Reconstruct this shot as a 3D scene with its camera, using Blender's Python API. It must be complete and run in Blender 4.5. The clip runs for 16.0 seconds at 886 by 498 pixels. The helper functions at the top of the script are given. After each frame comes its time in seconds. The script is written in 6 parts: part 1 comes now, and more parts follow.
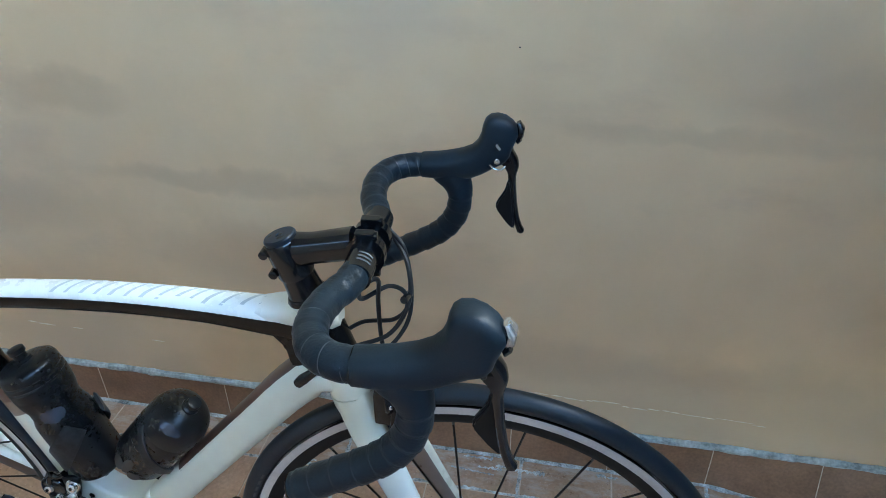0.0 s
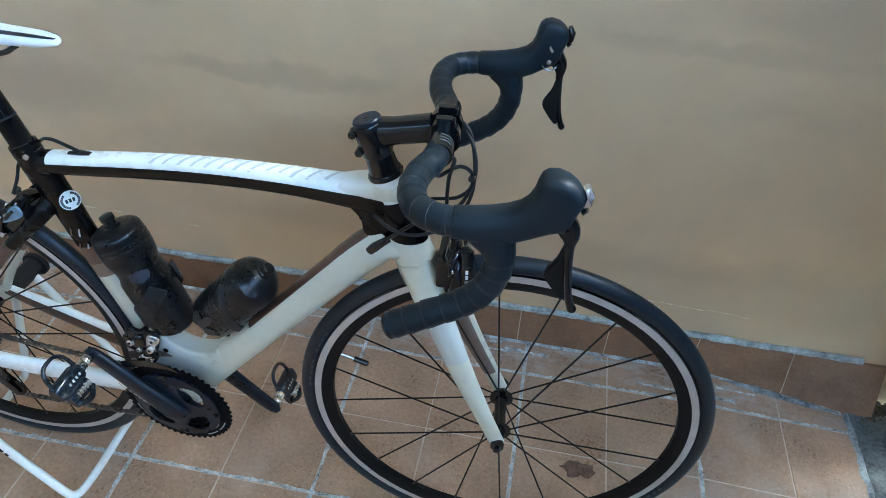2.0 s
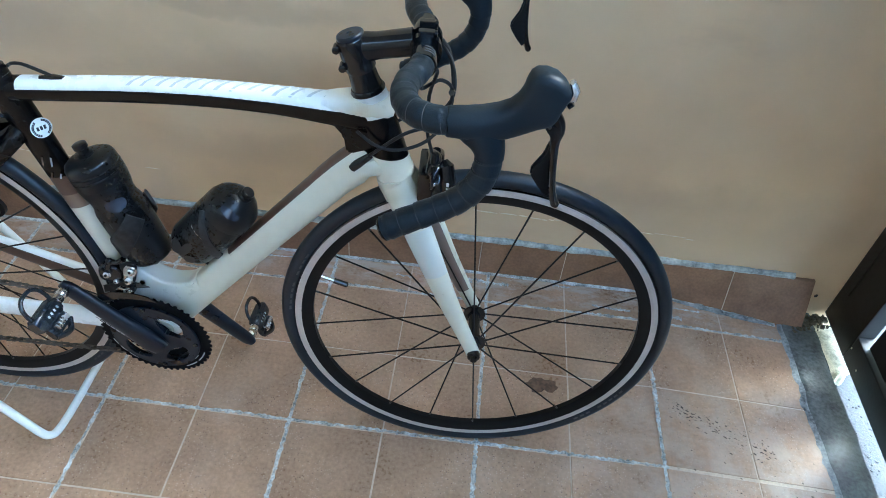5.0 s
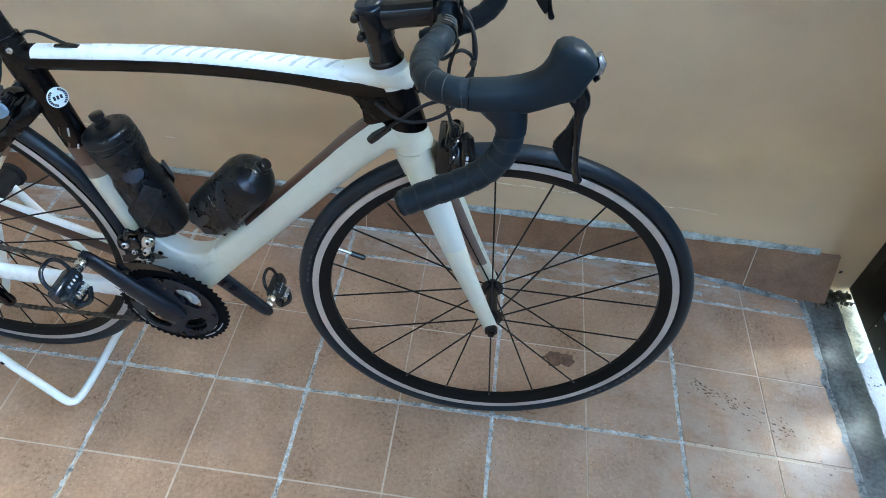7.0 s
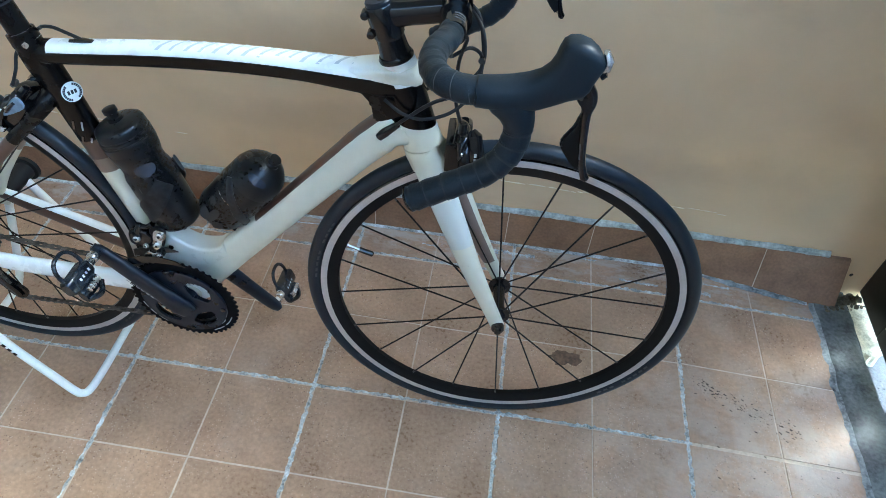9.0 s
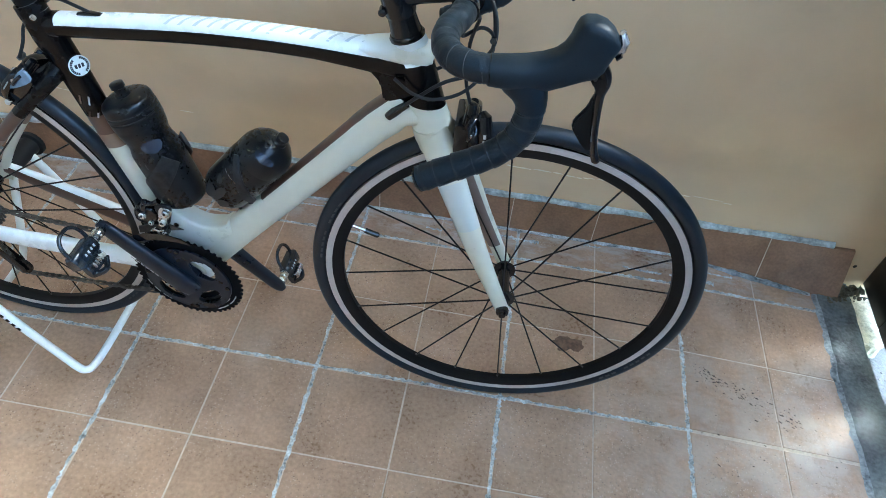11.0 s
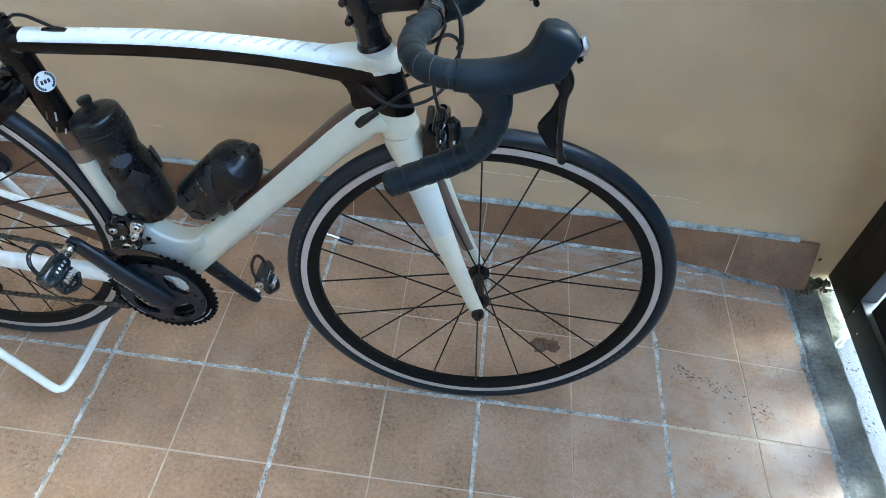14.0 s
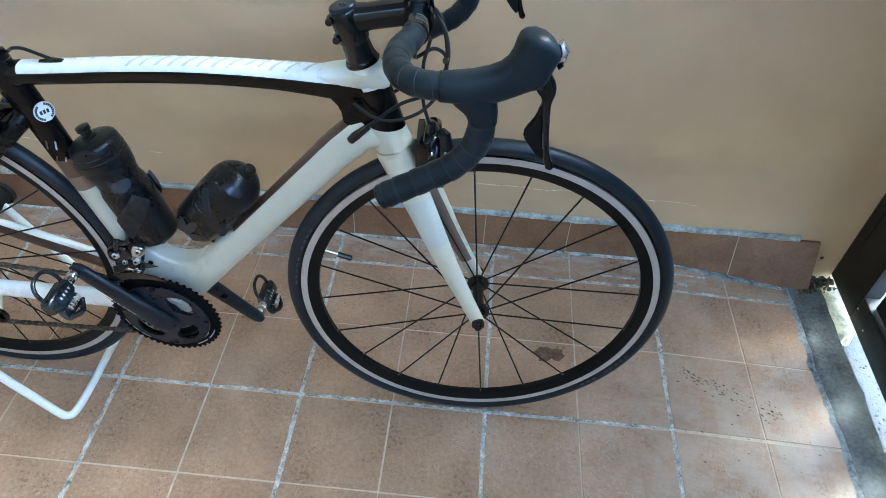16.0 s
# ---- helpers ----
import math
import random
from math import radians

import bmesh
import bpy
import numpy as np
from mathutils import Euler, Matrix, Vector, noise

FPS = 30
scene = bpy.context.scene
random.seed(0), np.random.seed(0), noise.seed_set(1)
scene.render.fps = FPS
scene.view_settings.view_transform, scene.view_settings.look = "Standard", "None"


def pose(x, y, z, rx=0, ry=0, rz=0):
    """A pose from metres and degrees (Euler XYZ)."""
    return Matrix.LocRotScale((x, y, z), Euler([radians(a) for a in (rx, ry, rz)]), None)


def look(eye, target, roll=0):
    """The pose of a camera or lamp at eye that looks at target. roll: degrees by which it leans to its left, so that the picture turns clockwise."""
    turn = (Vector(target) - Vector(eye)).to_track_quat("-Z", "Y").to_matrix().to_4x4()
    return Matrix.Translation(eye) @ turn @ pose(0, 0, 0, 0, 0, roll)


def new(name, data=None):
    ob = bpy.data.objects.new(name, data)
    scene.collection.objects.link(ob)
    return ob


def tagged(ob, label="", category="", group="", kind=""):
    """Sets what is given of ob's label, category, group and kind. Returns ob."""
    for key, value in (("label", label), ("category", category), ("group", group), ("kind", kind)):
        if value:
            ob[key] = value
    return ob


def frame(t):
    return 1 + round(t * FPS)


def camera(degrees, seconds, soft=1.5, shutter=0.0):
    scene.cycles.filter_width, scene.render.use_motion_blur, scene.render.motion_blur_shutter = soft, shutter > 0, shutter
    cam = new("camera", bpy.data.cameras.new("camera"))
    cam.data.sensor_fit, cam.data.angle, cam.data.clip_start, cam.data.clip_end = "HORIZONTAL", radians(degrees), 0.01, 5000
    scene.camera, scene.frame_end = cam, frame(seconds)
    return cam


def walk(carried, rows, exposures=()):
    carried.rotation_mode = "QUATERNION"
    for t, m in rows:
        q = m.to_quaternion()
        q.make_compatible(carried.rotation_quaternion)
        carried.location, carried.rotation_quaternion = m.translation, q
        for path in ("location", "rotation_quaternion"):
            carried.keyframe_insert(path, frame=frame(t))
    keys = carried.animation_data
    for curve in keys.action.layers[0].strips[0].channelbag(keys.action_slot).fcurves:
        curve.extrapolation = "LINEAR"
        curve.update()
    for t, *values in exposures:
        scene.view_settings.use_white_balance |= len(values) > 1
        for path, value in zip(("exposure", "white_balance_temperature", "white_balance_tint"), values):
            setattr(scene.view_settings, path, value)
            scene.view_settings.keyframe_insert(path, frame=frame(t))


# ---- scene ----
cam = camera(66.67, 16.0, soft=0.9)
PATH = [
    (0, (0.0416, -0.5037, 1.2379), (-0.2144, 0.7106, 0.3953), -1.44),
    (0.5, (0.0562, -0.5419, 1.2632), (-0.2457, 0.6661, 0.4268), -1.73),
    (1, (0.0696, -0.5796, 1.2781), (-0.2789, 0.6035, 0.4243), -0.63),
    (1.5, (0.0361, -0.6189, 1.2764), (-0.2649, 0.5044, 0.3289), 2.92),
    (2, (-0.0348, -0.6400, 1.2773), (-0.2195, 0.4696, 0.2850), 2.21),
    (2.5, (-0.0639, -0.6778, 1.2686), (-0.2419, 0.4085, 0.2496), 1.96),
    (3, (-0.0683, -0.7247, 1.2768), (-0.2219, 0.4036, 0.3004), 1.03),
    (3.5, (-0.0663, -0.7293, 1.2710), (-0.0912, 0.4256, 0.3142), 5.16),
    (4, (-0.0735, -0.7301, 1.2683), (-0.1163, 0.4065, 0.2903), 4.77),
    (4.5, (-0.0760, -0.7320, 1.2663), (-0.1467, 0.3727, 0.2541), 3.91),
    (5, (-0.0804, -0.7267, 1.2577), (-0.1180, 0.3454, 0.2093), 5.37),
    (7.5, (-0.0845, -0.7117, 1.2541), (-0.1582, 0.3055, 0.1541), 4.89),
    (8, (-0.0819, -0.7133, 1.2550), (-0.1590, 0.3094, 0.1605), 5.44),
    (8.5, (-0.0811, -0.7197, 1.2543), (-0.1744, 0.2920, 0.1508), 4.86),
    (9, (-0.0800, -0.7183, 1.2552), (-0.1674, 0.2968, 0.1544), 4.48),
    (11.5, (-0.0899, -0.7260, 1.2473), (-0.1724, 0.2656, 0.1248), 5.78),
    (12, (-0.0902, -0.7287, 1.2513), (-0.1820, 0.2751, 0.1404), 5.14),
    (12.5, (-0.0932, -0.7336, 1.2513), (-0.1766, 0.2751, 0.1442), 5.95),
    (13, (-0.0900, -0.7377, 1.2512), (-0.1401, 0.2747, 0.1455), 7.61),
    (13.5, (-0.0816, -0.7394, 1.2532), (-0.1267, 0.2740, 0.1483), 6.10),
    (14, (-0.0825, -0.7341, 1.2527), (-0.1174, 0.2801, 0.1481), 5.88),
    (14.5, (-0.0991, -0.7447, 1.2567), (-0.2109, 0.2958, 0.1820), 5.17),
    (15, (-0.0936, -0.7431, 1.2578), (-0.2097, 0.3091, 0.1951), 4.09),
    (15.5, (-0.0733, -0.7465, 1.2593), (-0.1538, 0.3029, 0.1906), 2.61),
    (16, (-0.0640, -0.7468, 1.2539), (-0.1205, 0.2942, 0.1754), 2.75),
]
walk(cam, [(t, look(eye, target, roll)) for t, eye, target, roll in PATH], exposures=[(0.0, 4.42, 5680, -5.0), (0.5, 4.27, 5680, -5.0), (1.5, 4.34, 5660, -5.0), (3.0, 4.62, 5660, -5.0), (16.0, 4.66, 5740, -5.0)])

# ---- light ----
world = bpy.data.worlds.new("world")
scene.world = world
world.use_nodes = True
wn = world.node_tree.nodes
sky = wn.new("ShaderNodeTexSky")
sky.sky_type = "NISHITA"
sky.sun_disc = False
sky.sun_elevation = radians(47)
sky.sun_rotation = radians(65.7)
world.node_tree.links.new(sky.outputs["Color"], wn["Background"].inputs["Color"])
wn["Background"].inputs["Strength"].default_value = 0.15
sun = new("sun", bpy.data.lights.new("sun", "SUN"))
sun.data.energy = 0.165
sun.data.angle = radians(15)
sun.data.color = (0.92, 0.96, 1.0)
sun.matrix_world = look((5.1, 2.3, 6.0), (0, 0, 0))


# ---- materials ----
def mat(name, base, rough=0.5, metal=0.0, var=0.12, scale=6.0, fine=60.0, bump=0.05, coat=0.0, second=None, rough_var=0.1, spec=0.5):
    """A surface with colour drift at two sizes, uneven gloss and fine relief."""
    m = bpy.data.materials.new(name)
    m.use_nodes = True
    nt = m.node_tree
    n, l = nt.nodes, nt.links
    b = n["Principled BSDF"]
    b.inputs["Metallic"].default_value = metal
    b.inputs["Coat Weight"].default_value = coat
    b.inputs["Coat Roughness"].default_value = 0.08
    b.inputs["Specular IOR Level"].default_value = spec
    tc = n.new("ShaderNodeTexCoord")
    big = n.new("ShaderNodeTexNoise")
    big.inputs["Scale"].default_value = scale
    big.inputs["Detail"].default_value = 5
    small = n.new("ShaderNodeTexNoise")
    small.inputs["Scale"].default_value = fine
    small.inputs["Detail"].default_value = 4
    for t in (big, small):
        l.new(tc.outputs["Object"], t.inputs["Vector"])
    mixn = n.new("ShaderNodeMix")
    mixn.data_type = "FLOAT"
    mixn.inputs[0].default_value = 0.4
    l.new(big.outputs["Fac"], mixn.inputs[2])
    l.new(small.outputs["Fac"], mixn.inputs[3])
    ramp = n.new("ShaderNodeValToRGB")
    dark = [c * (1 - var) for c in base]
    light = [min(1, c * (1 + var)) for c in (second or base)]
    ramp.color_ramp.elements[0].position, ramp.color_ramp.elements[1].position = 0.35, 0.65
    ramp.color_ramp.elements[0].color = (*dark, 1)
    ramp.color_ramp.elements[1].color = (*light, 1)
    l.new(mixn.outputs[0], ramp.inputs["Fac"])
    l.new(ramp.outputs["Color"], b.inputs["Base Color"])
    rr = n.new("ShaderNodeMapRange")
    rr.inputs["From Min"].default_value, rr.inputs["From Max"].default_value = 0.3, 0.7
    rr.inputs["To Min"].default_value, rr.inputs["To Max"].default_value = max(0.02, rough - rough_var), min(1, rough + rough_var)
    l.new(mixn.outputs[0], rr.inputs["Value"])
    l.new(rr.outputs["Result"], b.inputs["Roughness"])
    if bump:
        bp = n.new("ShaderNodeBump")
        bp.inputs["Strength"].default_value = bump
        bp.inputs["Distance"].default_value = 0.002
        l.new(small.outputs["Fac"], bp.inputs["Height"])
        l.new(bp.outputs["Normal"], b.inputs["Normal"])
    return m


CREAM = mat("cream_paint", (0.66, 0.655, 0.535), 0.3, coat=0.4, var=0.04, bump=0.0, rough_var=0.05)
WHITE = mat("white_paint", (0.84, 0.875, 0.85), 0.28, coat=0.5, var=0.008, bump=0.0, rough_var=0.05)
BLACK = mat("black_frame_paint", (0.0024, 0.0024, 0.0028), 0.22, spec=0.22, var=0.2, bump=0.0)
BROWN = mat("bronze_brown_paint", (0.085, 0.045, 0.030), 0.35, coat=0.3, var=0.15, bump=0.0)
TAN = mat("tan_fade_paint", (0.20, 0.145, 0.105), 0.35, coat=0.3, var=0.1, bump=0.0)
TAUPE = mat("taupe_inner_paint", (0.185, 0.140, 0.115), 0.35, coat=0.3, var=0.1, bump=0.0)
BANDGREY = mat("pale_grey_fork_band", (0.58, 0.615, 0.57), 0.3, coat=0.4, var=0.02, bump=0.0, rough_var=0.05)
GREYLOGO = mat("pale_grey_decal", (0.50, 0.55, 0.565), 0.35, var=0.04, bump=0.0)
TAPE = mat("black_bar_tape", (0.0058, 0.0118, 0.0182), 0.40, var=0.3, scale=20, fine=400, bump=0.25, spec=0.27)
TAPEEDGE = mat("rubbed_tape_edge", (0.0070, 0.0132, 0.0195), 0.5, var=0.4, scale=60)
SCUFF = mat("worn_pale_edge", (0.050, 0.054, 0.060), 0.6, var=0.4, scale=60)
PADDLE = mat("matt_black_paddle_plastic", (0.0045, 0.0050, 0.0060), 0.42, var=0.25, scale=20, bump=0.03, spec=0.25)
RUBBER = mat("black_hood_rubber", (0.0064, 0.0130, 0.0200), 0.48, var=0.25, scale=25, fine=500, bump=0.12, spec=0.27)
ALLOYB = mat("black_alloy", (0.0033, 0.0040, 0.0054), 0.16, metal=0.0, spec=0.5, var=0.25, scale=20, bump=0.02)
GLOSS = mat("gloss_black_brake_enamel", (0.004, 0.0045, 0.006), 0.14, coat=0.25, spec=0.35, var=0.2, scale=20, bump=0.0, rough_var=0.03)
CARBON = mat("dark_grey_crank_alloy", (0.0056, 0.0105, 0.0190), 0.32, metal=0.0, spec=0.3, var=0.2, scale=15, bump=0.02)
RING = mat("matt_black_chainring", (0.0036, 0.0042, 0.0055), 0.6, spec=0.06, var=0.2, scale=20, bump=0.0)
STEEL = mat("bright_steel", (0.62, 0.62, 0.61), 0.25, metal=1.0, var=0.12, scale=40, bump=0.02)
DARKSTEEL = mat("oily_chain_steel", (0.10, 0.095, 0.088), 0.4, metal=0.8, var=0.4, scale=60, bump=0.1)
TYRE = mat("black_tyre_rubber", (0.0085, 0.0145, 0.0220), 0.42, var=0.25, scale=12, fine=300, bump=0.1, spec=0.34)
TYRESIDE = mat("tyre_marking_grey", (0.060, 0.062, 0.064), 0.7, var=0.3, scale=40)
RIM = mat("black_rim_alloy", (0.0035, 0.0040, 0.0050), 0.4, spec=0.2, var=0.2, bump=0.0)
TRACK = mat("machined_brake_track", (0.53, 0.50, 0.48), 0.42, metal=0.35, var=0.1, scale=30, fine=300, bump=0.05)
SPOKE = mat("black_steel_spoke", (0.012, 0.008, 0.006), 0.4, metal=0.0, spec=0.2, var=0.2)
PLASTIC = mat("black_bottle_plastic", (0.0040, 0.0050, 0.0066), 0.30, var=0.3, scale=14, fine=200, bump=0.08, spec=0.35)
CAGE = mat("scuffed_black_cage_plastic", (0.006, 0.0065, 0.0075), 0.42, var=0.5, scale=30, fine=120, bump=0.3, second=(0.016, 0.018, 0.021), spec=0.3)
PEDAL = mat("blue_black_pedal_resin", (0.0100, 0.0155, 0.0240), 0.20, var=0.3, scale=30, bump=0.03, spec=0.6)
BRAKEGLINT = mat("blue_grey_brake_highlight", (0.16, 0.23, 0.30), 0.22, var=0.25, scale=30, bump=0.02)
SHEEN = mat("blue_grey_painted_sheen", (0.030, 0.038, 0.055), 0.14, var=0.2, scale=25, bump=0.02)
CAMO = mat("faded_grey_print", (0.013, 0.0145, 0.017), 0.35, var=0.3, scale=40, bump=0.02)
LABELGREY = mat("pale_print", (0.45, 0.46, 0.48), 0.5, var=0.2, scale=60)
CABLE = mat("black_cable_housing", (0.012, 0.012, 0.013), 0.4, var=0.2, spec=0.2)
SADDLEW = mat("white_saddle_cover", (0.80, 0.83, 0.83), 0.45, var=0.03, fine=300, bump=0.06)
SADDLEB = mat("dark_blue_saddle_stripe", (0.012, 0.016, 0.026), 0.45, var=0.1)
STANDW = mat("white_powder_coat", (0.84, 0.88, 0.85), 0.42, var=0.06, scale=12, fine=200, bump=0.04)
GRIP = mat("black_rubber_sleeve", (0.014, 0.014, 0.015), 0.6, var=0.2, bump=0.08, spec=0.2)
SILVERPLATE = mat("silver_name_plate", (0.52, 0.53, 0.55), 0.24, metal=0.9, var=0.05, bump=0.0)
GATE = mat("dark_brown_gate_paint", (0.010, 0.0075, 0.0062), 0.42, var=0.3, scale=8, fine=90, bump=0.12)
CEMENT = mat("wet_grey_cement", (0.060, 0.072, 0.076), 0.5, var=0.45, scale=17, fine=120, bump=0.5, second=(0.135, 0.150, 0.150), rough_var=0.15)
GROUT = mat("pale_grout", (0.22, 0.235, 0.235), 0.85, var=0.4, scale=34, fine=260, bump=0.6, second=(0.58, 0.61, 0.61))
THINGROUT = mat("tan_joint", (0.60, 0.50, 0.39), 0.8, var=0.2, scale=40, fine=200, bump=0.3)
SKIRT = mat("terracotta_skirting", (0.220, 0.118, 0.066), 0.45, var=0.20, scale=13, fine=160, bump=0.08, second=(0.265, 0.148, 0.086))
MORTAR = mat("grey_mortar", (0.10, 0.115, 0.12), 0.7, var=0.4, scale=22, fine=150, bump=0.6, second=(0.32, 0.35, 0.36))
LEDGE = mat("cement_coloured_sunlit", (0.62, 0.54, 0.39), 0.8, var=0.4, scale=40, fine=200, bump=0.4)
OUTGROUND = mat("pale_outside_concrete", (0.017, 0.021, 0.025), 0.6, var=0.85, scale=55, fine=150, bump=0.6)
DARKGRIT = mat("dark_grit", (0.007, 0.009, 0.011), 0.6, var=0.8, scale=70, fine=150, bump=0.5)
BEAD = mat("blue_grey_mortar", (0.26, 0.295, 0.30), 0.75, var=0.25, scale=28, fine=140, bump=0.5, second=(0.47, 0.51, 0.51))
YARD = mat("yard_darkened_for_low_bounce", (0.10, 0.10, 0.10), 0.8, var=0.4, scale=3, fine=40, bump=0.3)
PLASTER = mat("plain_plaster", (0.45, 0.42, 0.38), 0.8, var=0.08, scale=2, bump=0.1)
FLAKE = mat("pale_flaking_paint", (0.80, 0.72, 0.56), 0.7, var=0.12, scale=60, bump=0.2)
STAINBROWN = mat("brown_oil_stain", (0.135, 0.078, 0.047), 0.5, var=0.5, scale=45, fine=160, bump=0.05)
RUBBLE = mat("mouldy_mortar", (0.12, 0.105, 0.075), 0.9, var=0.6, scale=60, fine=200, bump=0.5)
STAINDARK = mat("dark_dirt", (0.05, 0.035, 0.025), 0.85, var=0.5, scale=30, fine=200, bump=0.3)


def maths(nt, op, a, b=None):
    """One arithmetic node; a and b are sockets or numbers."""
    m = nt.nodes.new("ShaderNodeMath")
    m.operation = op
    for k, v in enumerate((a, b)):
        if v is None:
            continue
        if isinstance(v, (int, float)):
            m.inputs[k].default_value = v
        else:
            nt.links.new(v, m.inputs[k])
    return m.outputs[0]


def ranged(nt, value, lo, hi, to_lo=0.0, to_hi=1.0):
    m = nt.nodes.new("ShaderNodeMapRange")
    m.interpolation_type = "SMOOTHSTEP"
    m.inputs["From Min"].default_value, m.inputs["From Max"].default_value = lo, hi
    m.inputs["To Min"].default_value, m.inputs["To Max"].default_value = to_lo, to_hi
    nt.links.new(value, m.inputs["Value"])
    return m.outputs["Result"]


def noise_node(nt, vector, scale, detail=4, rough=0.5, stretch=None):
    if stretch:
        mp = nt.nodes.new("ShaderNodeMapping")
        mp.inputs["Scale"].default_value = stretch
        nt.links.new(vector, mp.inputs["Vector"])
        vector = mp.outputs["Vector"]
    t = nt.nodes.new("ShaderNodeTexNoise")
    t.inputs["Scale"].default_value, t.inputs["Detail"].default_value, t.inputs["Roughness"].default_value = scale, detail, rough
    nt.links.new(vector, t.inputs["Vector"])
    return t.outputs["Fac"]


def blend(nt, fac, a, colour):
    m = nt.nodes.new("ShaderNodeMix")
    m.data_type = "RGBA"
    nt.links.new(fac, m.inputs["Factor"])
    nt.links.new(a, m.inputs["A"])
    m.inputs["B"].default_value = (*colour, 1)
    return m.outputs["Result"]


def wall_material():
    m = mat("ochre_wall_paint", (0.690, 0.487, 0.288), 0.55, var=0.035, scale=1.1, fine=9, bump=0.04, second=(0.735, 0.528, 0.318), spec=0.25)
    nt = m.node_tree
    b = nt.nodes["Principled BSDF"]
    col = b.inputs["Base Color"].links[0].from_socket
    tc = nt.nodes.new("ShaderNodeTexCoord").outputs["Object"]
    sep = nt.nodes.new("ShaderNodeSeparateXYZ")
    nt.links.new(tc, sep.inputs[0])
    x, z = sep.outputs["X"], sep.outputs["Z"]
    # broad washes of greyer and browner paint
    col = blend(nt, ranged(nt, noise_node(nt, tc, 1.6, 3, 0.5, (1.0, 1.0, 1.3)), 0.48, 0.66, 0.0, 0.55), col, (0.545, 0.425, 0.300))
    col = blend(nt, ranged(nt, noise_node(nt, tc, 2.6, 5, 0.6, (0.9, 1.0, 2.2)), 0.56, 0.72, 0.0, 0.40), col, (0.560, 0.385, 0.250))
    # rubbed smears
    wx = maths(nt, "ADD", x, maths(nt, "MULTIPLY", maths(nt, "SUBTRACT", noise_node(nt, tc, 6, 4), 0.5), 0.16))
    wz = maths(nt, "ADD", z, maths(nt, "MULTIPLY", maths(nt, "SUBTRACT", noise_node(nt, tc, 9, 4), 0.5), 0.09))
    for cx, cz, rx, rz, amount in ((-0.60, 0.648, 0.26, 0.026, 0.34), (-0.88, 0.800, 0.16, 0.045, 0.36), (-1.15, 0.560, 0.34, 0.07, 0.32), (-0.42, 0.480, 0.42, 0.09, 0.30), (0.26, 0.792, 0.28, 0.020, 0.22), (0.30, 0.930, 0.16, 0.10, 0.22), (0.44, 0.850, 0.18, 0.05, 0.22), (-0.20, 0.300, 0.75, 0.06, 0.25), (0.62, 0.260, 0.30, 0.10, 0.22)):
        dx = maths(nt, "POWER", maths(nt, "ABSOLUTE", maths(nt, "DIVIDE", maths(nt, "SUBTRACT", wx, cx), rx)), 2.0)
        dz = maths(nt, "POWER", maths(nt, "ABSOLUTE", maths(nt, "DIVIDE", maths(nt, "SUBTRACT", wz, cz), rz)), 2.0)
        col = blend(nt, ranged(nt, maths(nt, "ADD", dx, dz), 0.0, 1.4, amount, 0.0), col, (0.385, 0.268, 0.175))
    nt.links.new(col, b.inputs["Base Color"])
    return m


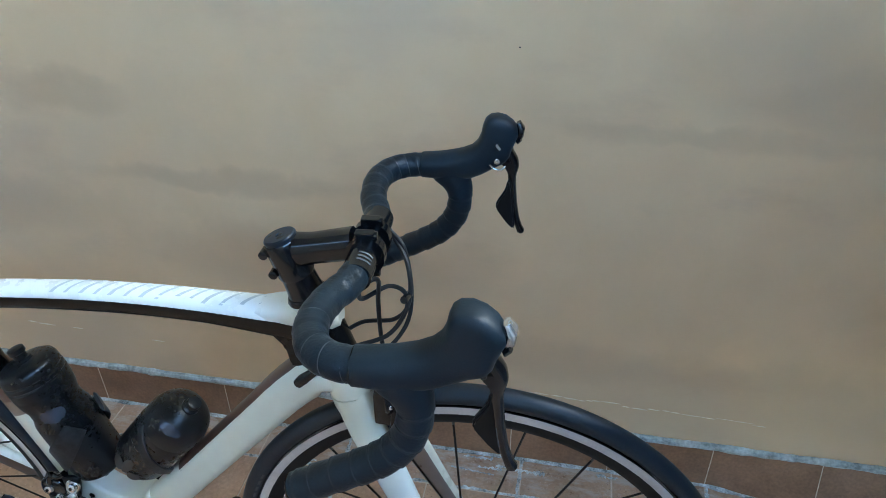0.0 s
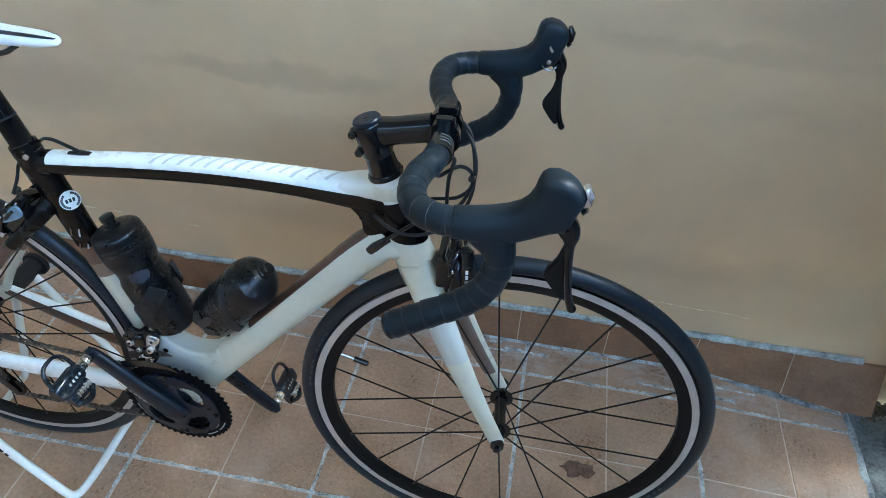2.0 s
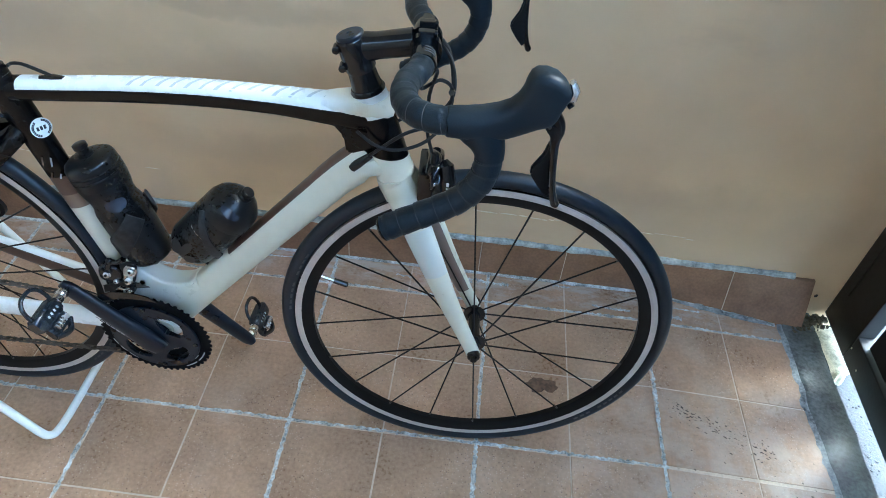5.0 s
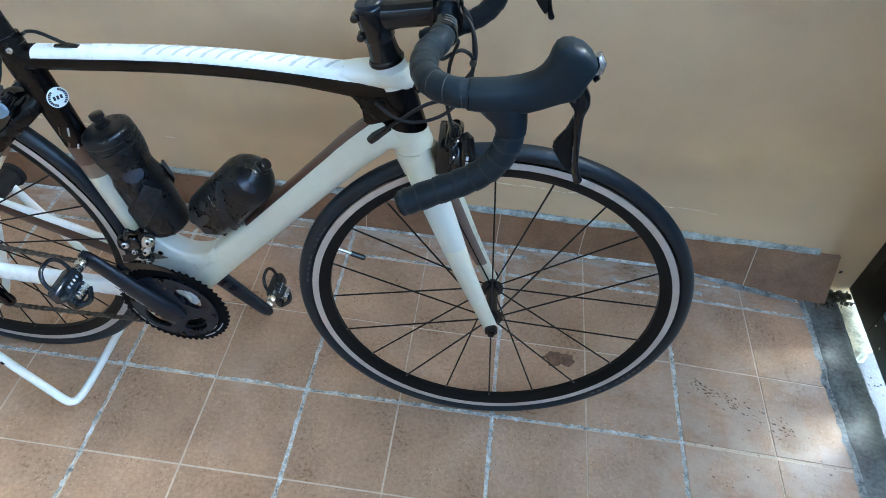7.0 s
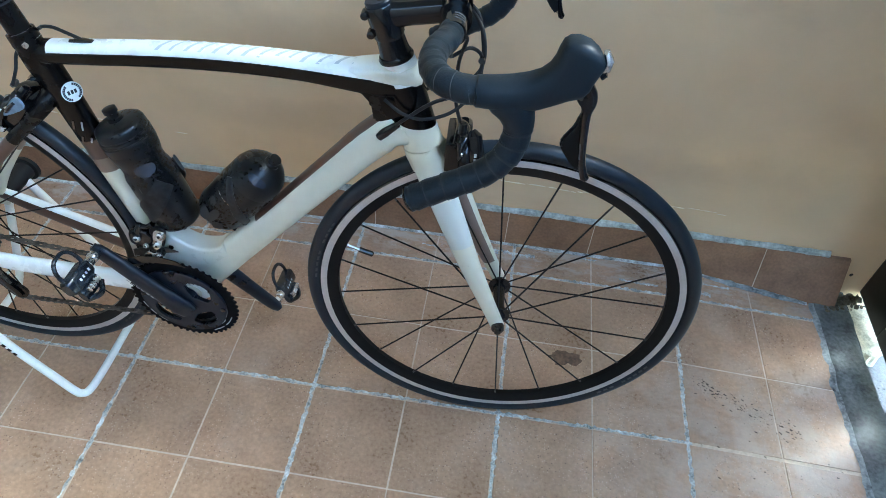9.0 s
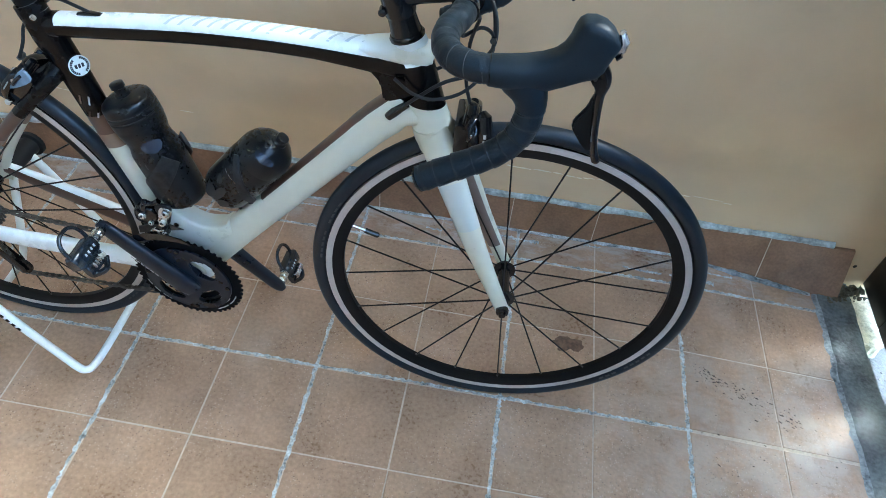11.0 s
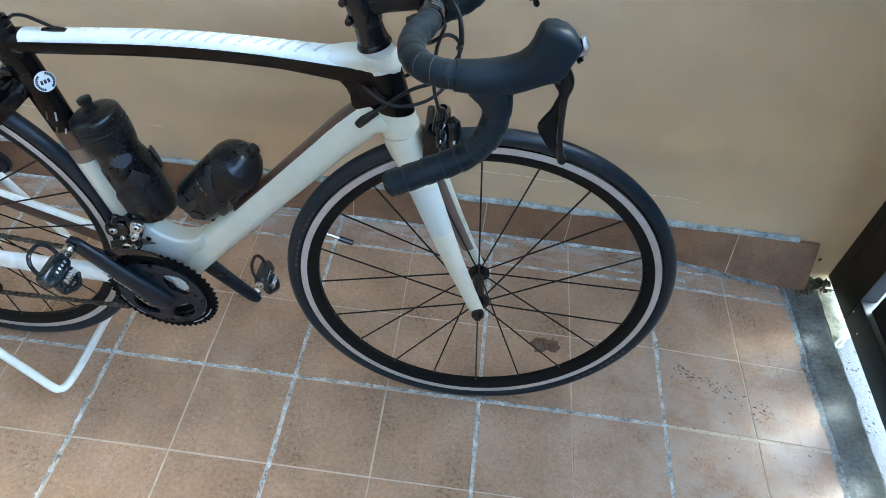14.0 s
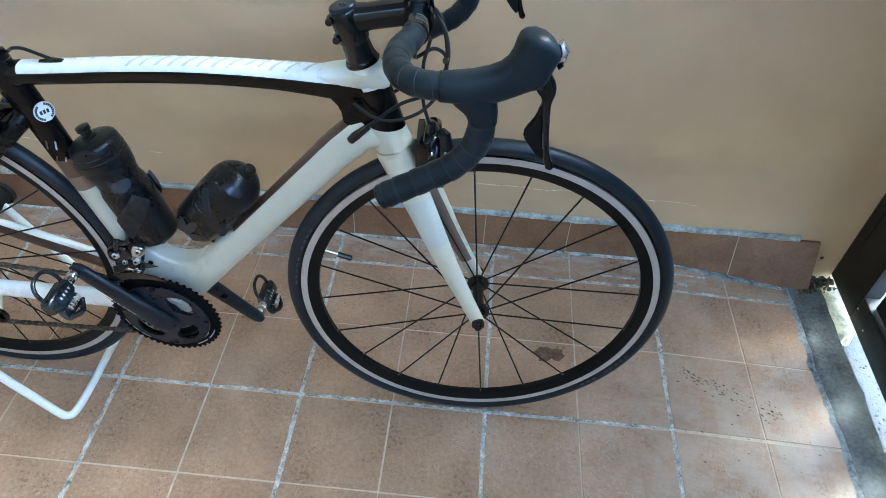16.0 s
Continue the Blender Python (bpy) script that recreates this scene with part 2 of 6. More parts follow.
def tile_material():
    m = mat("terracotta_tile", (0.342, 0.214, 0.134), 0.34, var=0.16, scale=7, fine=130, bump=0.15, second=(0.445, 0.290, 0.184), rough_var=0.12)
    nt = m.node_tree
    n, l = nt.nodes, nt.links
    b = n["Principled BSDF"]
    base = b.inputs["Base Color"].links[0].from_socket
    tc = n.new("ShaderNodeTexCoord")
    # dark pits and pale grit
    vor = n.new("ShaderNodeTexVoronoi")
    vor.inputs["Scale"].default_value = 260
    l.new(tc.outputs["Object"], vor.inputs["Vector"])
    near = n.new("ShaderNodeMath")
    near.operation = "LESS_THAN"
    near.inputs[1].default_value = 0.34
    l.new(vor.outputs["Distance"], near.inputs[0])
    sep = n.new("ShaderNodeSeparateColor")
    l.new(vor.outputs["Color"], sep.inputs["Color"])
    pick = n.new("ShaderNodeMath")
    pick.operation = "GREATER_THAN"
    pick.inputs[1].default_value = 0.66
    l.new(sep.outputs["Red"], pick.inputs[0])
    both = n.new("ShaderNodeMath")
    both.operation = "MULTIPLY"
    l.new(near.outputs[0], both.inputs[0])
    l.new(pick.outputs[0], both.inputs[1])
    cr = n.new("ShaderNodeValToRGB")
    cr.color_ramp.interpolation = "CONSTANT"
    cr.color_ramp.elements[0].color = (0.115, 0.070, 0.048, 1)
    cr.color_ramp.elements[1].position = 0.34
    cr.color_ramp.elements[1].color = (0.60, 0.46, 0.35, 1)
    l.new(sep.outputs["Green"], cr.inputs["Fac"])
    amt = n.new("ShaderNodeMath")
    amt.operation = "MULTIPLY"
    amt.inputs[1].default_value = 0.74
    # the grit comes in drifts
    drift = n.new("ShaderNodeTexNoise")
    drift.inputs["Scale"].default_value = 6
    drift.inputs["Detail"].default_value = 3
    l.new(tc.outputs["Object"], drift.inputs["Vector"])
    much = n.new("ShaderNodeMapRange")
    much.inputs["From Min"].default_value, much.inputs["From Max"].default_value = 0.42, 0.58
    much.inputs["To Min"].default_value = 0.12
    l.new(drift.outputs["Fac"], much.inputs["Value"])
    some = n.new("ShaderNodeMath")
    some.operation = "MULTIPLY"
    l.new(both.outputs[0], some.inputs[0])
    l.new(much.outputs["Result"], some.inputs[1])
    l.new(some.outputs[0], amt.inputs[0])
    mx = n.new("ShaderNodeMix")
    mx.data_type = "RGBA"
    l.new(amt.outputs[0], mx.inputs["Factor"])
    l.new(base, mx.inputs["A"])
    l.new(cr.outputs["Color"], mx.inputs["B"])
    # pale cement dust by the gate, spread west to paint the floor's sky sheen
    pos = tc.outputs["Object"]
    sx = n.new("ShaderNodeSeparateXYZ")
    l.new(pos, sx.inputs[0])
    ragged = maths(nt, "MULTIPLY", maths(nt, "SUBTRACT", noise_node(nt, pos, 7, 5, 0.6), 0.5), 0.30)
    east = ranged(nt, maths(nt, "ADD", sx.outputs["X"], ragged), 0.04, 0.50)
    south = ranged(nt, maths(nt, "ADD", sx.outputs["Y"], ragged), 0.06, 0.36, 1.0, 0.0)
    dust_sheen = maths(nt, "MULTIPLY", maths(nt, "MULTIPLY", east, south), ranged(nt, noise_node(nt, pos, 16, 5, 0.65), 0.34, 0.62, 0.10, 0.62))
    edge = maths(nt, "MULTIPLY", ranged(nt, maths(nt, "ADD", sx.outputs["Y"], maths(nt, "MULTIPLY", ragged, 0.3)), 0.375, 0.45), ranged(nt, noise_node(nt, pos, 15, 6, 0.75, (0.6, 1.6, 1.0)), 0.44, 0.60, 0.0, 0.85))
    film = maths(nt, "MULTIPLY", ranged(nt, noise_node(nt, pos, 4.5, 4, 0.6), 0.50, 0.72), 0.25)
    paled = blend(nt, maths(nt, "MAXIMUM", maths(nt, "MAXIMUM", dust_sheen, edge), film), mx.outputs["Result"], (0.50, 0.425, 0.355))
    # each tile a little lighter or darker
    info = n.new("ShaderNodeObjectInfo")
    hsv = n.new("ShaderNodeHueSaturation")
    mr = n.new("ShaderNodeMapRange")
    mr.inputs["To Min"].default_value, mr.inputs["To Max"].default_value = 0.95, 1.06
    l.new(info.outputs["Random"], mr.inputs["Value"])
    l.new(mr.outputs["Result"], hsv.inputs["Value"])
    l.new(paled, hsv.inputs["Color"])
    l.new(hsv.outputs["Color"], b.inputs["Base Color"])
    return m


def fade_material(name, x0, x1, start):
    """White paint that turns to cream along the frame."""
    m = mat(name, start, 0.28, coat=0.45, var=0.01, bump=0.0, rough_var=0.04)
    nt = m.node_tree
    b = nt.nodes["Principled BSDF"]
    sep = nt.nodes.new("ShaderNodeSeparateXYZ")
    nt.links.new(nt.nodes.new("ShaderNodeTexCoord").outputs["Object"], sep.inputs[0])
    col = blend(nt, ranged(nt, sep.outputs["X"], x0, x1), b.inputs["Base Color"].links[0].from_socket, (0.665, 0.66, 0.545))
    nt.links.new(col, b.inputs["Base Color"])
    return m


HEADFADE = fade_material("white_to_cream_head_paint", -0.250, -0.185, (0.83, 0.865, 0.84))
FADE = fade_material("off_white_to_cream_paint", -0.545, -0.500, (0.70, 0.71, 0.65))
WALL = wall_material()
TILE = tile_material()


# ---- mesh helpers ----
def link(name, bm, materials, parent=None, label="", smooth=True):
    me = bpy.data.meshes.new(name)
    bm.to_mesh(me)
    bm.free()
    for m in materials if isinstance(materials, (list, tuple)) else [materials]:
        me.materials.append(m)
    for p in me.polygons:
        p.use_smooth = smooth
    ob = new(name, me)
    if smooth:
        me.set_sharp_from_angle(angle=radians(38))
    if parent:
        ob.parent = parent
    if label:
        ob["label"] = label
    return ob


def part(name, bm, material, parent, label="", smooth=True):
    return link(name, bm, material, parent, label, smooth)


def box(bm, lo, hi, bevel=0.0):
    ret = bmesh.ops.create_cube(bm, size=1)
    vs = ret["verts"]
    for v in vs:
        v.co = Vector([lo[i] + (hi[i] - lo[i]) * (v.co[i] + 0.5) for i in range(3)])
    if bevel:
        es = list({e for v in vs for e in v.link_edges})
        bmesh.ops.bevel(bm, geom=es, offset=bevel, segments=2, affect="EDGES", profile=0.7)
    return bm


def spline(pts, n=6):
    """A smooth curve through the points."""
    p = [Vector(q) for q in pts]
    p = [p[0] * 2 - p[1]] + p + [p[-1] * 2 - p[-2]]
    out = []
    for i in range(1, len(p) - 2):
        for k in range(n):
            t = k / n
            a, b, c, d = p[i - 1 : i + 3]
            out.append(0.5 * ((2 * b) + (c - a) * t + (2 * a - 5 * b + 4 * c - d) * t * t + (3 * b - a - 3 * c + d) * t**3))
    out.append(p[-2])
    return out


def loft(bm, path, radii, seg=14, ref=None, power=2.0, closed=False, caps=True, split=None):
    """Skin a row of rounded sections along a path. radii: one number, or (across, along the other axis) per point.
    ref: a direction that the first radius follows. split(angle, i): material slot."""
    path = [Vector(p) for p in path]
    n = len(path)
    if not isinstance(radii, (list, tuple)):
        radii = [radii] * n
    radii = [(r, r) if not isinstance(r, (list, tuple)) else r for r in radii]
    if len(radii) != n:
        src = radii
        radii = []
        for i in range(n):
            f = i / (n - 1) * (len(src) - 1)
            k = min(int(f), len(src) - 2)
            g = f - k
            radii.append((src[k][0] * (1 - g) + src[k + 1][0] * g, src[k][1] * (1 - g) + src[k + 1][1] * g))
    rings, side = [], None
    for i in range(n):
        if closed:
            d = path[(i + 1) % n] - path[i - 1]
        else:
            d = path[min(i + 1, n - 1)] - path[max(i - 1, 0)]
        d.normalize()
        base = Vector(ref) if ref is not None else side
        if base is None:
            base = Vector((0, 1, 0)) if abs(d.y) < 0.9 else Vector((1, 0, 0))
        side = (base - d * base.dot(d)).normalized()
        up = d.cross(side)
        ring = []
        for k in range(seg):
            a = 2 * math.pi * k / seg
            c, s = math.cos(a), math.sin(a)
            c = math.copysign(abs(c) ** (2 / power), c)
            s = math.copysign(abs(s) ** (2 / power), s)
            ring.append(bm.verts.new(path[i] + side * (c * radii[i][0]) + up * (s * radii[i][1])))
        rings.append(ring)
    for i in range(n if closed else n - 1):
        a, b = rings[i], rings[(i + 1) % n]
        for k in range(seg):
            f = bm.faces.new((a[k], a[(k + 1) % seg], b[(k + 1) % seg], b[k]))
            if split:
                f.material_index = split((k + 0.5) / seg * 360, i)
    if caps and not closed:
        bm.faces.new(list(reversed(rings[0])))
        bm.faces.new(rings[-1])
    return rings


def hull(stations, seg=24, power=2.4, y=0.0):
    """Skin upright sections set along x: (x, underside, top, half width, sideways shift)."""
    bm = B()
    rings = []
    for x, lo, hi, w, dy in stations:
        ring = []
        for k in range(seg):
            a = 2 * math.pi * k / seg
            c, q = math.cos(a), math.sin(a)
            c = math.copysign(abs(c) ** (2 / power), c)
            q = math.copysign(abs(q) ** (2 / power), q)
            ring.append(bm.verts.new((x, y + dy + c * w, 0.5 * (lo + hi) + q * 0.5 * (hi - lo))))
        rings.append(ring)
    for a, b in zip(rings, rings[1:]):
        for k in range(seg):
            bm.faces.new((a[k], a[(k + 1) % seg], b[(k + 1) % seg], b[k]))
    bm.faces.new(list(reversed(rings[0])))
    bm.faces.new(rings[-1])
    return fix(bm)


def lathe(bm, profile, origin, axis, seg=24, cap=True):
    """Turn (distance along the axis, radius) pairs round an axis."""
    axis = Vector(axis).normalized()
    u = axis.orthogonal().normalized()
    w = axis.cross(u)
    o = Vector(origin)
    rings = []
    for h, r in profile:
        rings.append([bm.verts.new(o + axis * h + (u * math.cos(2 * math.pi * k / seg) + w * math.sin(2 * math.pi * k / seg)) * max(r, 1e-5)) for k in range(seg)])
    for a, b in zip(rings, rings[1:]):
        for k in range(seg):
            bm.faces.new((a[k], a[(k + 1) % seg], b[(k + 1) % seg], b[k]))
    if cap:
        bm.faces.new(list(reversed(rings[0])))
        bm.faces.new(rings[-1])
    return rings


def fix(bm):
    bmesh.ops.recalc_face_normals(bm, faces=bm.faces)
    return bm


def B():
    return bmesh.new()


def tube(path, radii, **k):
    bm = B()
    loft(bm, path, radii, **k)
    return fix(bm)


def turned(profile, origin, axis, seg=24):
    bm = B()
    lathe(bm, profile, origin, axis, seg)
    return fix(bm)


def block(lo, hi, bevel=0.0):
    return fix(box(B(), lo, hi, bevel))


def prism(outline, axis_from, axis_to, bevel=0.0):
    """A plate: an outline of (x, z) pairs, thick from one y to another."""
    bm = B()
    a = [bm.verts.new((x, axis_from, z)) for x, z in outline]
    b = [bm.verts.new((x, axis_to, z)) for x, z in outline]
    n = len(a)
    bm.faces.new(a)
    bm.faces.new(list(reversed(b)))
    for i in range(n):
        bm.faces.new((a[i], b[i], b[(i + 1) % n], a[(i + 1) % n]))
    fix(bm)
    if bevel:
        bmesh.ops.bevel(bm, geom=[e for e in bm.edges], offset=bevel, segments=2, affect="EDGES")
    return bm


def pad(outline, y0, y1, r, n=4):
    """A plate with a smooth closed outline through (x, z) points and rounded rims."""
    p = [Vector((x, 0, z)) for x, z in outline]
    m = len(p)
    ring = []
    for i in range(m):
        a, b, c, d = p[i - 1], p[i], p[(i + 1) % m], p[(i + 2) % m]
        for k in range(n):
            t = k / n
            ring.append(0.5 * ((2 * b) + (c - a) * t + (2 * a - 5 * b + 4 * c - d) * t * t + (3 * b - a - 3 * c + d) * t**3))
    bm = B()
    va = [bm.verts.new((q.x, y0, q.z)) for q in ring]
    vb = [bm.verts.new((q.x, y1, q.z)) for q in ring]
    bm.faces.new(va)
    bm.faces.new(list(reversed(vb)))
    for i in range(len(ring)):
        j = (i + 1) % len(ring)
        bm.faces.new((va[i], vb[i], vb[j], va[j]))
    fix(bm)
    rims = [e for e in bm.edges if abs(e.verts[0].co.y - e.verts[1].co.y) < 1e-6]
    bmesh.ops.bevel(bm, geom=rims, offset=r, segments=4, affect="EDGES", profile=0.5)
    return bm


# ---- the place ----
PITCH = 0.196
WALL_Y = 0.505
FLOOR_X0, FLOOR_X1, FLOOR_Y0 = -2.35, 0.755, -2.35
GATE_X = 0.872
# slab edges and gate height are set by the skylight they let in
ROOF_X, ROOF_Y, ROOF_Z = 0.88, -3.20, 2.60
GATE_TOP = 1.80
GATE_GAP = 0.034
GATE_POST = 0.142


def floor_z(x):
    return -0.05 * max(0.0, x - 0.392)


def setting(ob, label, category):
    return tagged(ob, label, category, kind="structure")


def build_shell():
    w = link("wall_north", block((-2.52, WALL_Y, -0.15), (GATE_X + 0.12, WALL_Y + 0.16, 4.4)), WALL, smooth=False)
    setting(w, "ochre painted plaster wall, lightly stained", "wall")
    # three walls out of view, added with heights that shape the skylight
    w = link("wall_west", block((-2.52, -3.2, -0.15), (-2.36, WALL_Y - 0.004, ROOF_Z - 0.002)), PLASTER, smooth=False)
    setting(w, "unseen plain wall added to block light from the west", "wall")
    w = link("wall_south", block((-2.352, -3.2, -0.15), (GATE_X - 0.024, -3.04, 2.30)), PLASTER, smooth=False)
    setting(w, "unseen plain wall added to cut fill light from the south", "wall")
    w = link("wall_east", block((GATE_X - 0.02, -3.2, -0.15), (GATE_X + 0.10, -0.905, GATE_TOP)), PLASTER, smooth=False)
    setting(w, "unseen plain wall added to block low sky in the east", "wall")
    # slab out of view, added to block light from overhead
    c = link("ceiling", block((-2.52, ROOF_Y, ROOF_Z), (ROOF_X, WALL_Y - 0.004, ROOF_Z + 0.12)), PLASTER, smooth=False)
    setting(c, "unseen plain slab added overhead to block skylight", "ceiling")
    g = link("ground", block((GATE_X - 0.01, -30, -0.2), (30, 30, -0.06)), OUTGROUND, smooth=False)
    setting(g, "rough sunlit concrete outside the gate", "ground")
    # added ground out of view, dark so that black parts reflect less
    g = link("ground", block((-30, -30, -0.2), (GATE_X - 0.014, FLOOR_Y0 - 0.004, -0.004)), YARD, smooth=False)
    setting(g, "unseen ground past the tiles, darkened to cut bounce light", "ground")


build_shell()


def build_wall_marks():
    rnd = random.Random(31)
    w = bpy.data.objects["wall_north"]
    y = WALL_Y - 0.0012
    for x0, x1, z0, z1, dens in ((-0.06, 0.48, 0.198, 0.186, 1.0), (-1.25, -0.86, 0.222, 0.212, 0.25)):
        bm = B()
        x = x0
        while x < x1:
            ln = rnd.uniform(0.012, 0.05)
            f = (x - x0) / (x1 - x0)
            z = z0 + (z1 - z0) * f + 0.0028 * math.sin(x * 52) + rnd.uniform(-0.0008, 0.0008)
            if rnd.random() < dens:
                n = 7
                up, dn = [], []
                for k in range(n):
                    xx = x + ln * k / (n - 1)
                    h = (0.0024 - 0.0014 * f) * math.sin(math.pi * (k + 0.4) / n) + rnd.uniform(0, 0.0008)
                    up.append(bm.verts.new((xx, y - rnd.uniform(0, 0.0012), z + h - 0.004 * k / n * 0.3)))
                    dn.append(bm.verts.new((xx, y, z - h * 0.6 - 0.004 * k / n * 0.3)))
                for k in range(n - 1):
                    bm.faces.new((dn[k], dn[k + 1], up[k + 1], up[k]))
            x += ln * rnd.uniform(0.85, 1.15)
        part("paint_flake", fix(bm), FLAKE, w, "line of pale flaking paint", smooth=False)
    part("nail_hole", turned([(0, 0.0012), (0.001, 0.0012)], (-0.045, WALL_Y - 0.0002, 0.918), (0, -1, 0), 10), STAINDARK, w, "small dark hole in the plaster")
    part("nail_hole", turned([(0, 0.005), (0.001, 0.005)], (0.828, WALL_Y - 0.0002, 0.045), (0.2, -1, 0), 10), STAINDARK, w, "small dark hole in the plaster")


build_wall_marks()


def build_floor():
    bm = B()
    box(bm, (FLOOR_X0, FLOOR_Y0, -0.2), (FLOOR_X1 - 0.002, WALL_Y - 0.002, -0.03))
    fl = link("floor", fix(bm), GROUT, smooth=False)
    setting(fl, "square terracotta floor tiles with pale smeared grout", "floor")
    # the bedding that shows in the joints
    bm = B()
    xs = [FLOOR_X0, -1.0, 0.0, 0.392, 0.588, FLOOR_X1]
    va = [bm.verts.new((x, FLOOR_Y0, floor_z(x) - 0.0009)) for x in xs]
    vb = [bm.verts.new((x, WALL_Y - 0.002, floor_z(x) - 0.0009)) for x in xs]
    for i in range(len(xs) - 1):
        bm.faces.new((va[i], va[i + 1], vb[i + 1], vb[i]))
    part("grout_bed", fix(bm), THINGROUT, fl, "pale tan joint filling", smooth=False)
    return fl


FLOOR = build_floor()


def build_tiles(fl):
    rnd = random.Random(4)
    for i in range(-12, 4):
        for j in range(-12, 3):
            gx0 = 0.0036 if i % 2 == 0 else 0.0012
            gx1 = 0.0012 if i % 2 == 0 else 0.0036
            gy0 = 0.0036 if j % 2 == 0 else 0.0012
            gy1 = 0.0012 if j % 2 == 0 else 0.0036
            x0, x1 = i * PITCH + gx0, (i + 1) * PITCH - gx1
            y0, y1 = j * PITCH + gy0, (j + 1) * PITCH - gy1
            x1, y1 = min(x1, FLOOR_X1), min(y1, WALL_Y - 0.004)
            if x0 < FLOOR_X0 or y0 < FLOOR_Y0:
                continue
            bm = B()
            dz = rnd.uniform(-0.0006, 0.0006)
            top = []
            r = 0.0011
            low = [bm.verts.new((x, y, floor_z(x) - 0.008)) for x, y in ((x0, y0), (x1, y0), (x1, y1), (x0, y1))]
            mid = [bm.verts.new((x, y, floor_z(x) + dz - 0.0012)) for x, y in ((x0, y0), (x1, y0), (x1, y1), (x0, y1))]
            top = [bm.verts.new((x, y, floor_z(x) + dz)) for x, y in ((x0 + r, y0 + r), (x1 - r, y0 + r), (x1 - r, y1 - r), (x0 + r, y1 - r))]
            bm.faces.new(top)
            for a, b in ((low, mid), (mid, top)):
                for k in range(4):
                    bm.faces.new((a[k], a[(k + 1) % 4], b[(k + 1) % 4], b[k]))
            part("tile", bm, TILE, fl, smooth=False)


def ribbon(path, width, z, rnd, step=0.008, jag=0.5):
    """A smear of grout: a thin ragged strip along a straight line from a to b."""
    a, b = Vector((*path[0], 0)), Vector((*path[1], 0))
    d = (b - a).normalized()
    s = Vector((-d.y, d.x, 0))
    n = max(2, int((b - a).length / step))
    bm = B()
    left, right = [], []
    wob = rnd.uniform(0, 50)
    for k in range(n + 1):
        p = a + (b - a) * (k / n)
        big = 0.6 + 0.8 * (0.5 + 0.5 * noise.noise(Vector((k * 0.07 + wob, 3.1, 0))))
        w1 = width * big * (1 + rnd.uniform(-jag, jag)) * 0.5
        w2 = width * big * (1 + rnd.uniform(-jag, jag)) * 0.5
        off = s * (width * 0.35 * noise.noise(Vector((k * 0.05, wob, 0))))
        q1, q2 = p + off + s * w1, p + off - s * w2
        left.append(bm.verts.new((q1.x, q1.y, floor_z(q1.x) + z)))
        right.append(bm.verts.new((q2.x, q2.y, floor_z(q2.x) + z)))
    for k in range(n):
        bm.faces.new((right[k], right[k + 1], left[k + 1], left[k]))
    return bm


def build_grout(fl):
    rnd = random.Random(9)
    for i in range(-12, 4, 2):
        part("grout_line", ribbon(((i * PITCH, FLOOR_Y0), (i * PITCH, WALL_Y - 0.01)), 0.0068, 0.0011, rnd, 0.005, 0.75), GROUT, fl, smooth=False)
    for j in range(-12, 3, 2):
        part("grout_line", ribbon(((FLOOR_X0, j * PITCH), (FLOOR_X1 if j == 2 else 0.40, j * PITCH)), 0.0068, 0.0015, rnd, 0.005, 0.75), GROUT, fl, smooth=False)


build_grout(FLOOR)


def build_smears(fl):
    """Old mortar smeared on the tiles along the wall."""
    rnd = random.Random(19)
    for k in range(14):
        x = rnd.uniform(-0.75, 0.60)
        y = rnd.choice((0.400, 0.415, 0.445, 0.465, 0.478)) + rnd.uniform(-0.006, 0.006)
        ln = rnd.uniform(0.03, 0.11)
        part("grout_smear", ribbon(((x, y), (min(x + ln, 0.70), y - rnd.uniform(-0.004, 0.008))), rnd.uniform(0.003, 0.008), 0.0013 + 0.00005 * k, rnd, 0.003, 0.95), GROUT, fl, "thin smear of pale mortar", smooth=False)


build_smears(FLOOR)


def blot(cx, cy, r, rnd, z=0.0016, n=26, stretch=(1, 1), rough=0.35):
    bm = B()
    c = bm.verts.new((cx, cy, floor_z(cx) + z))
    ring = []
    for k in range(n):
        a = 2 * math.pi * k / n
        q = r * (1 + rough * noise.noise(Vector((math.cos(a) * 1.7 + cx * 9, math.sin(a) * 1.7 + cy * 9, 0))) + rnd.uniform(-0.12, 0.12))
        x, y = cx + q * stretch[0] * math.cos(a), cy + q * stretch[1] * math.sin(a)
        ring.append(bm.verts.new((x, y, floor_z(x) + z)))
    for k in range(n):
        bm.faces.new((c, ring[k], ring[(k + 1) % n]))
    return bm


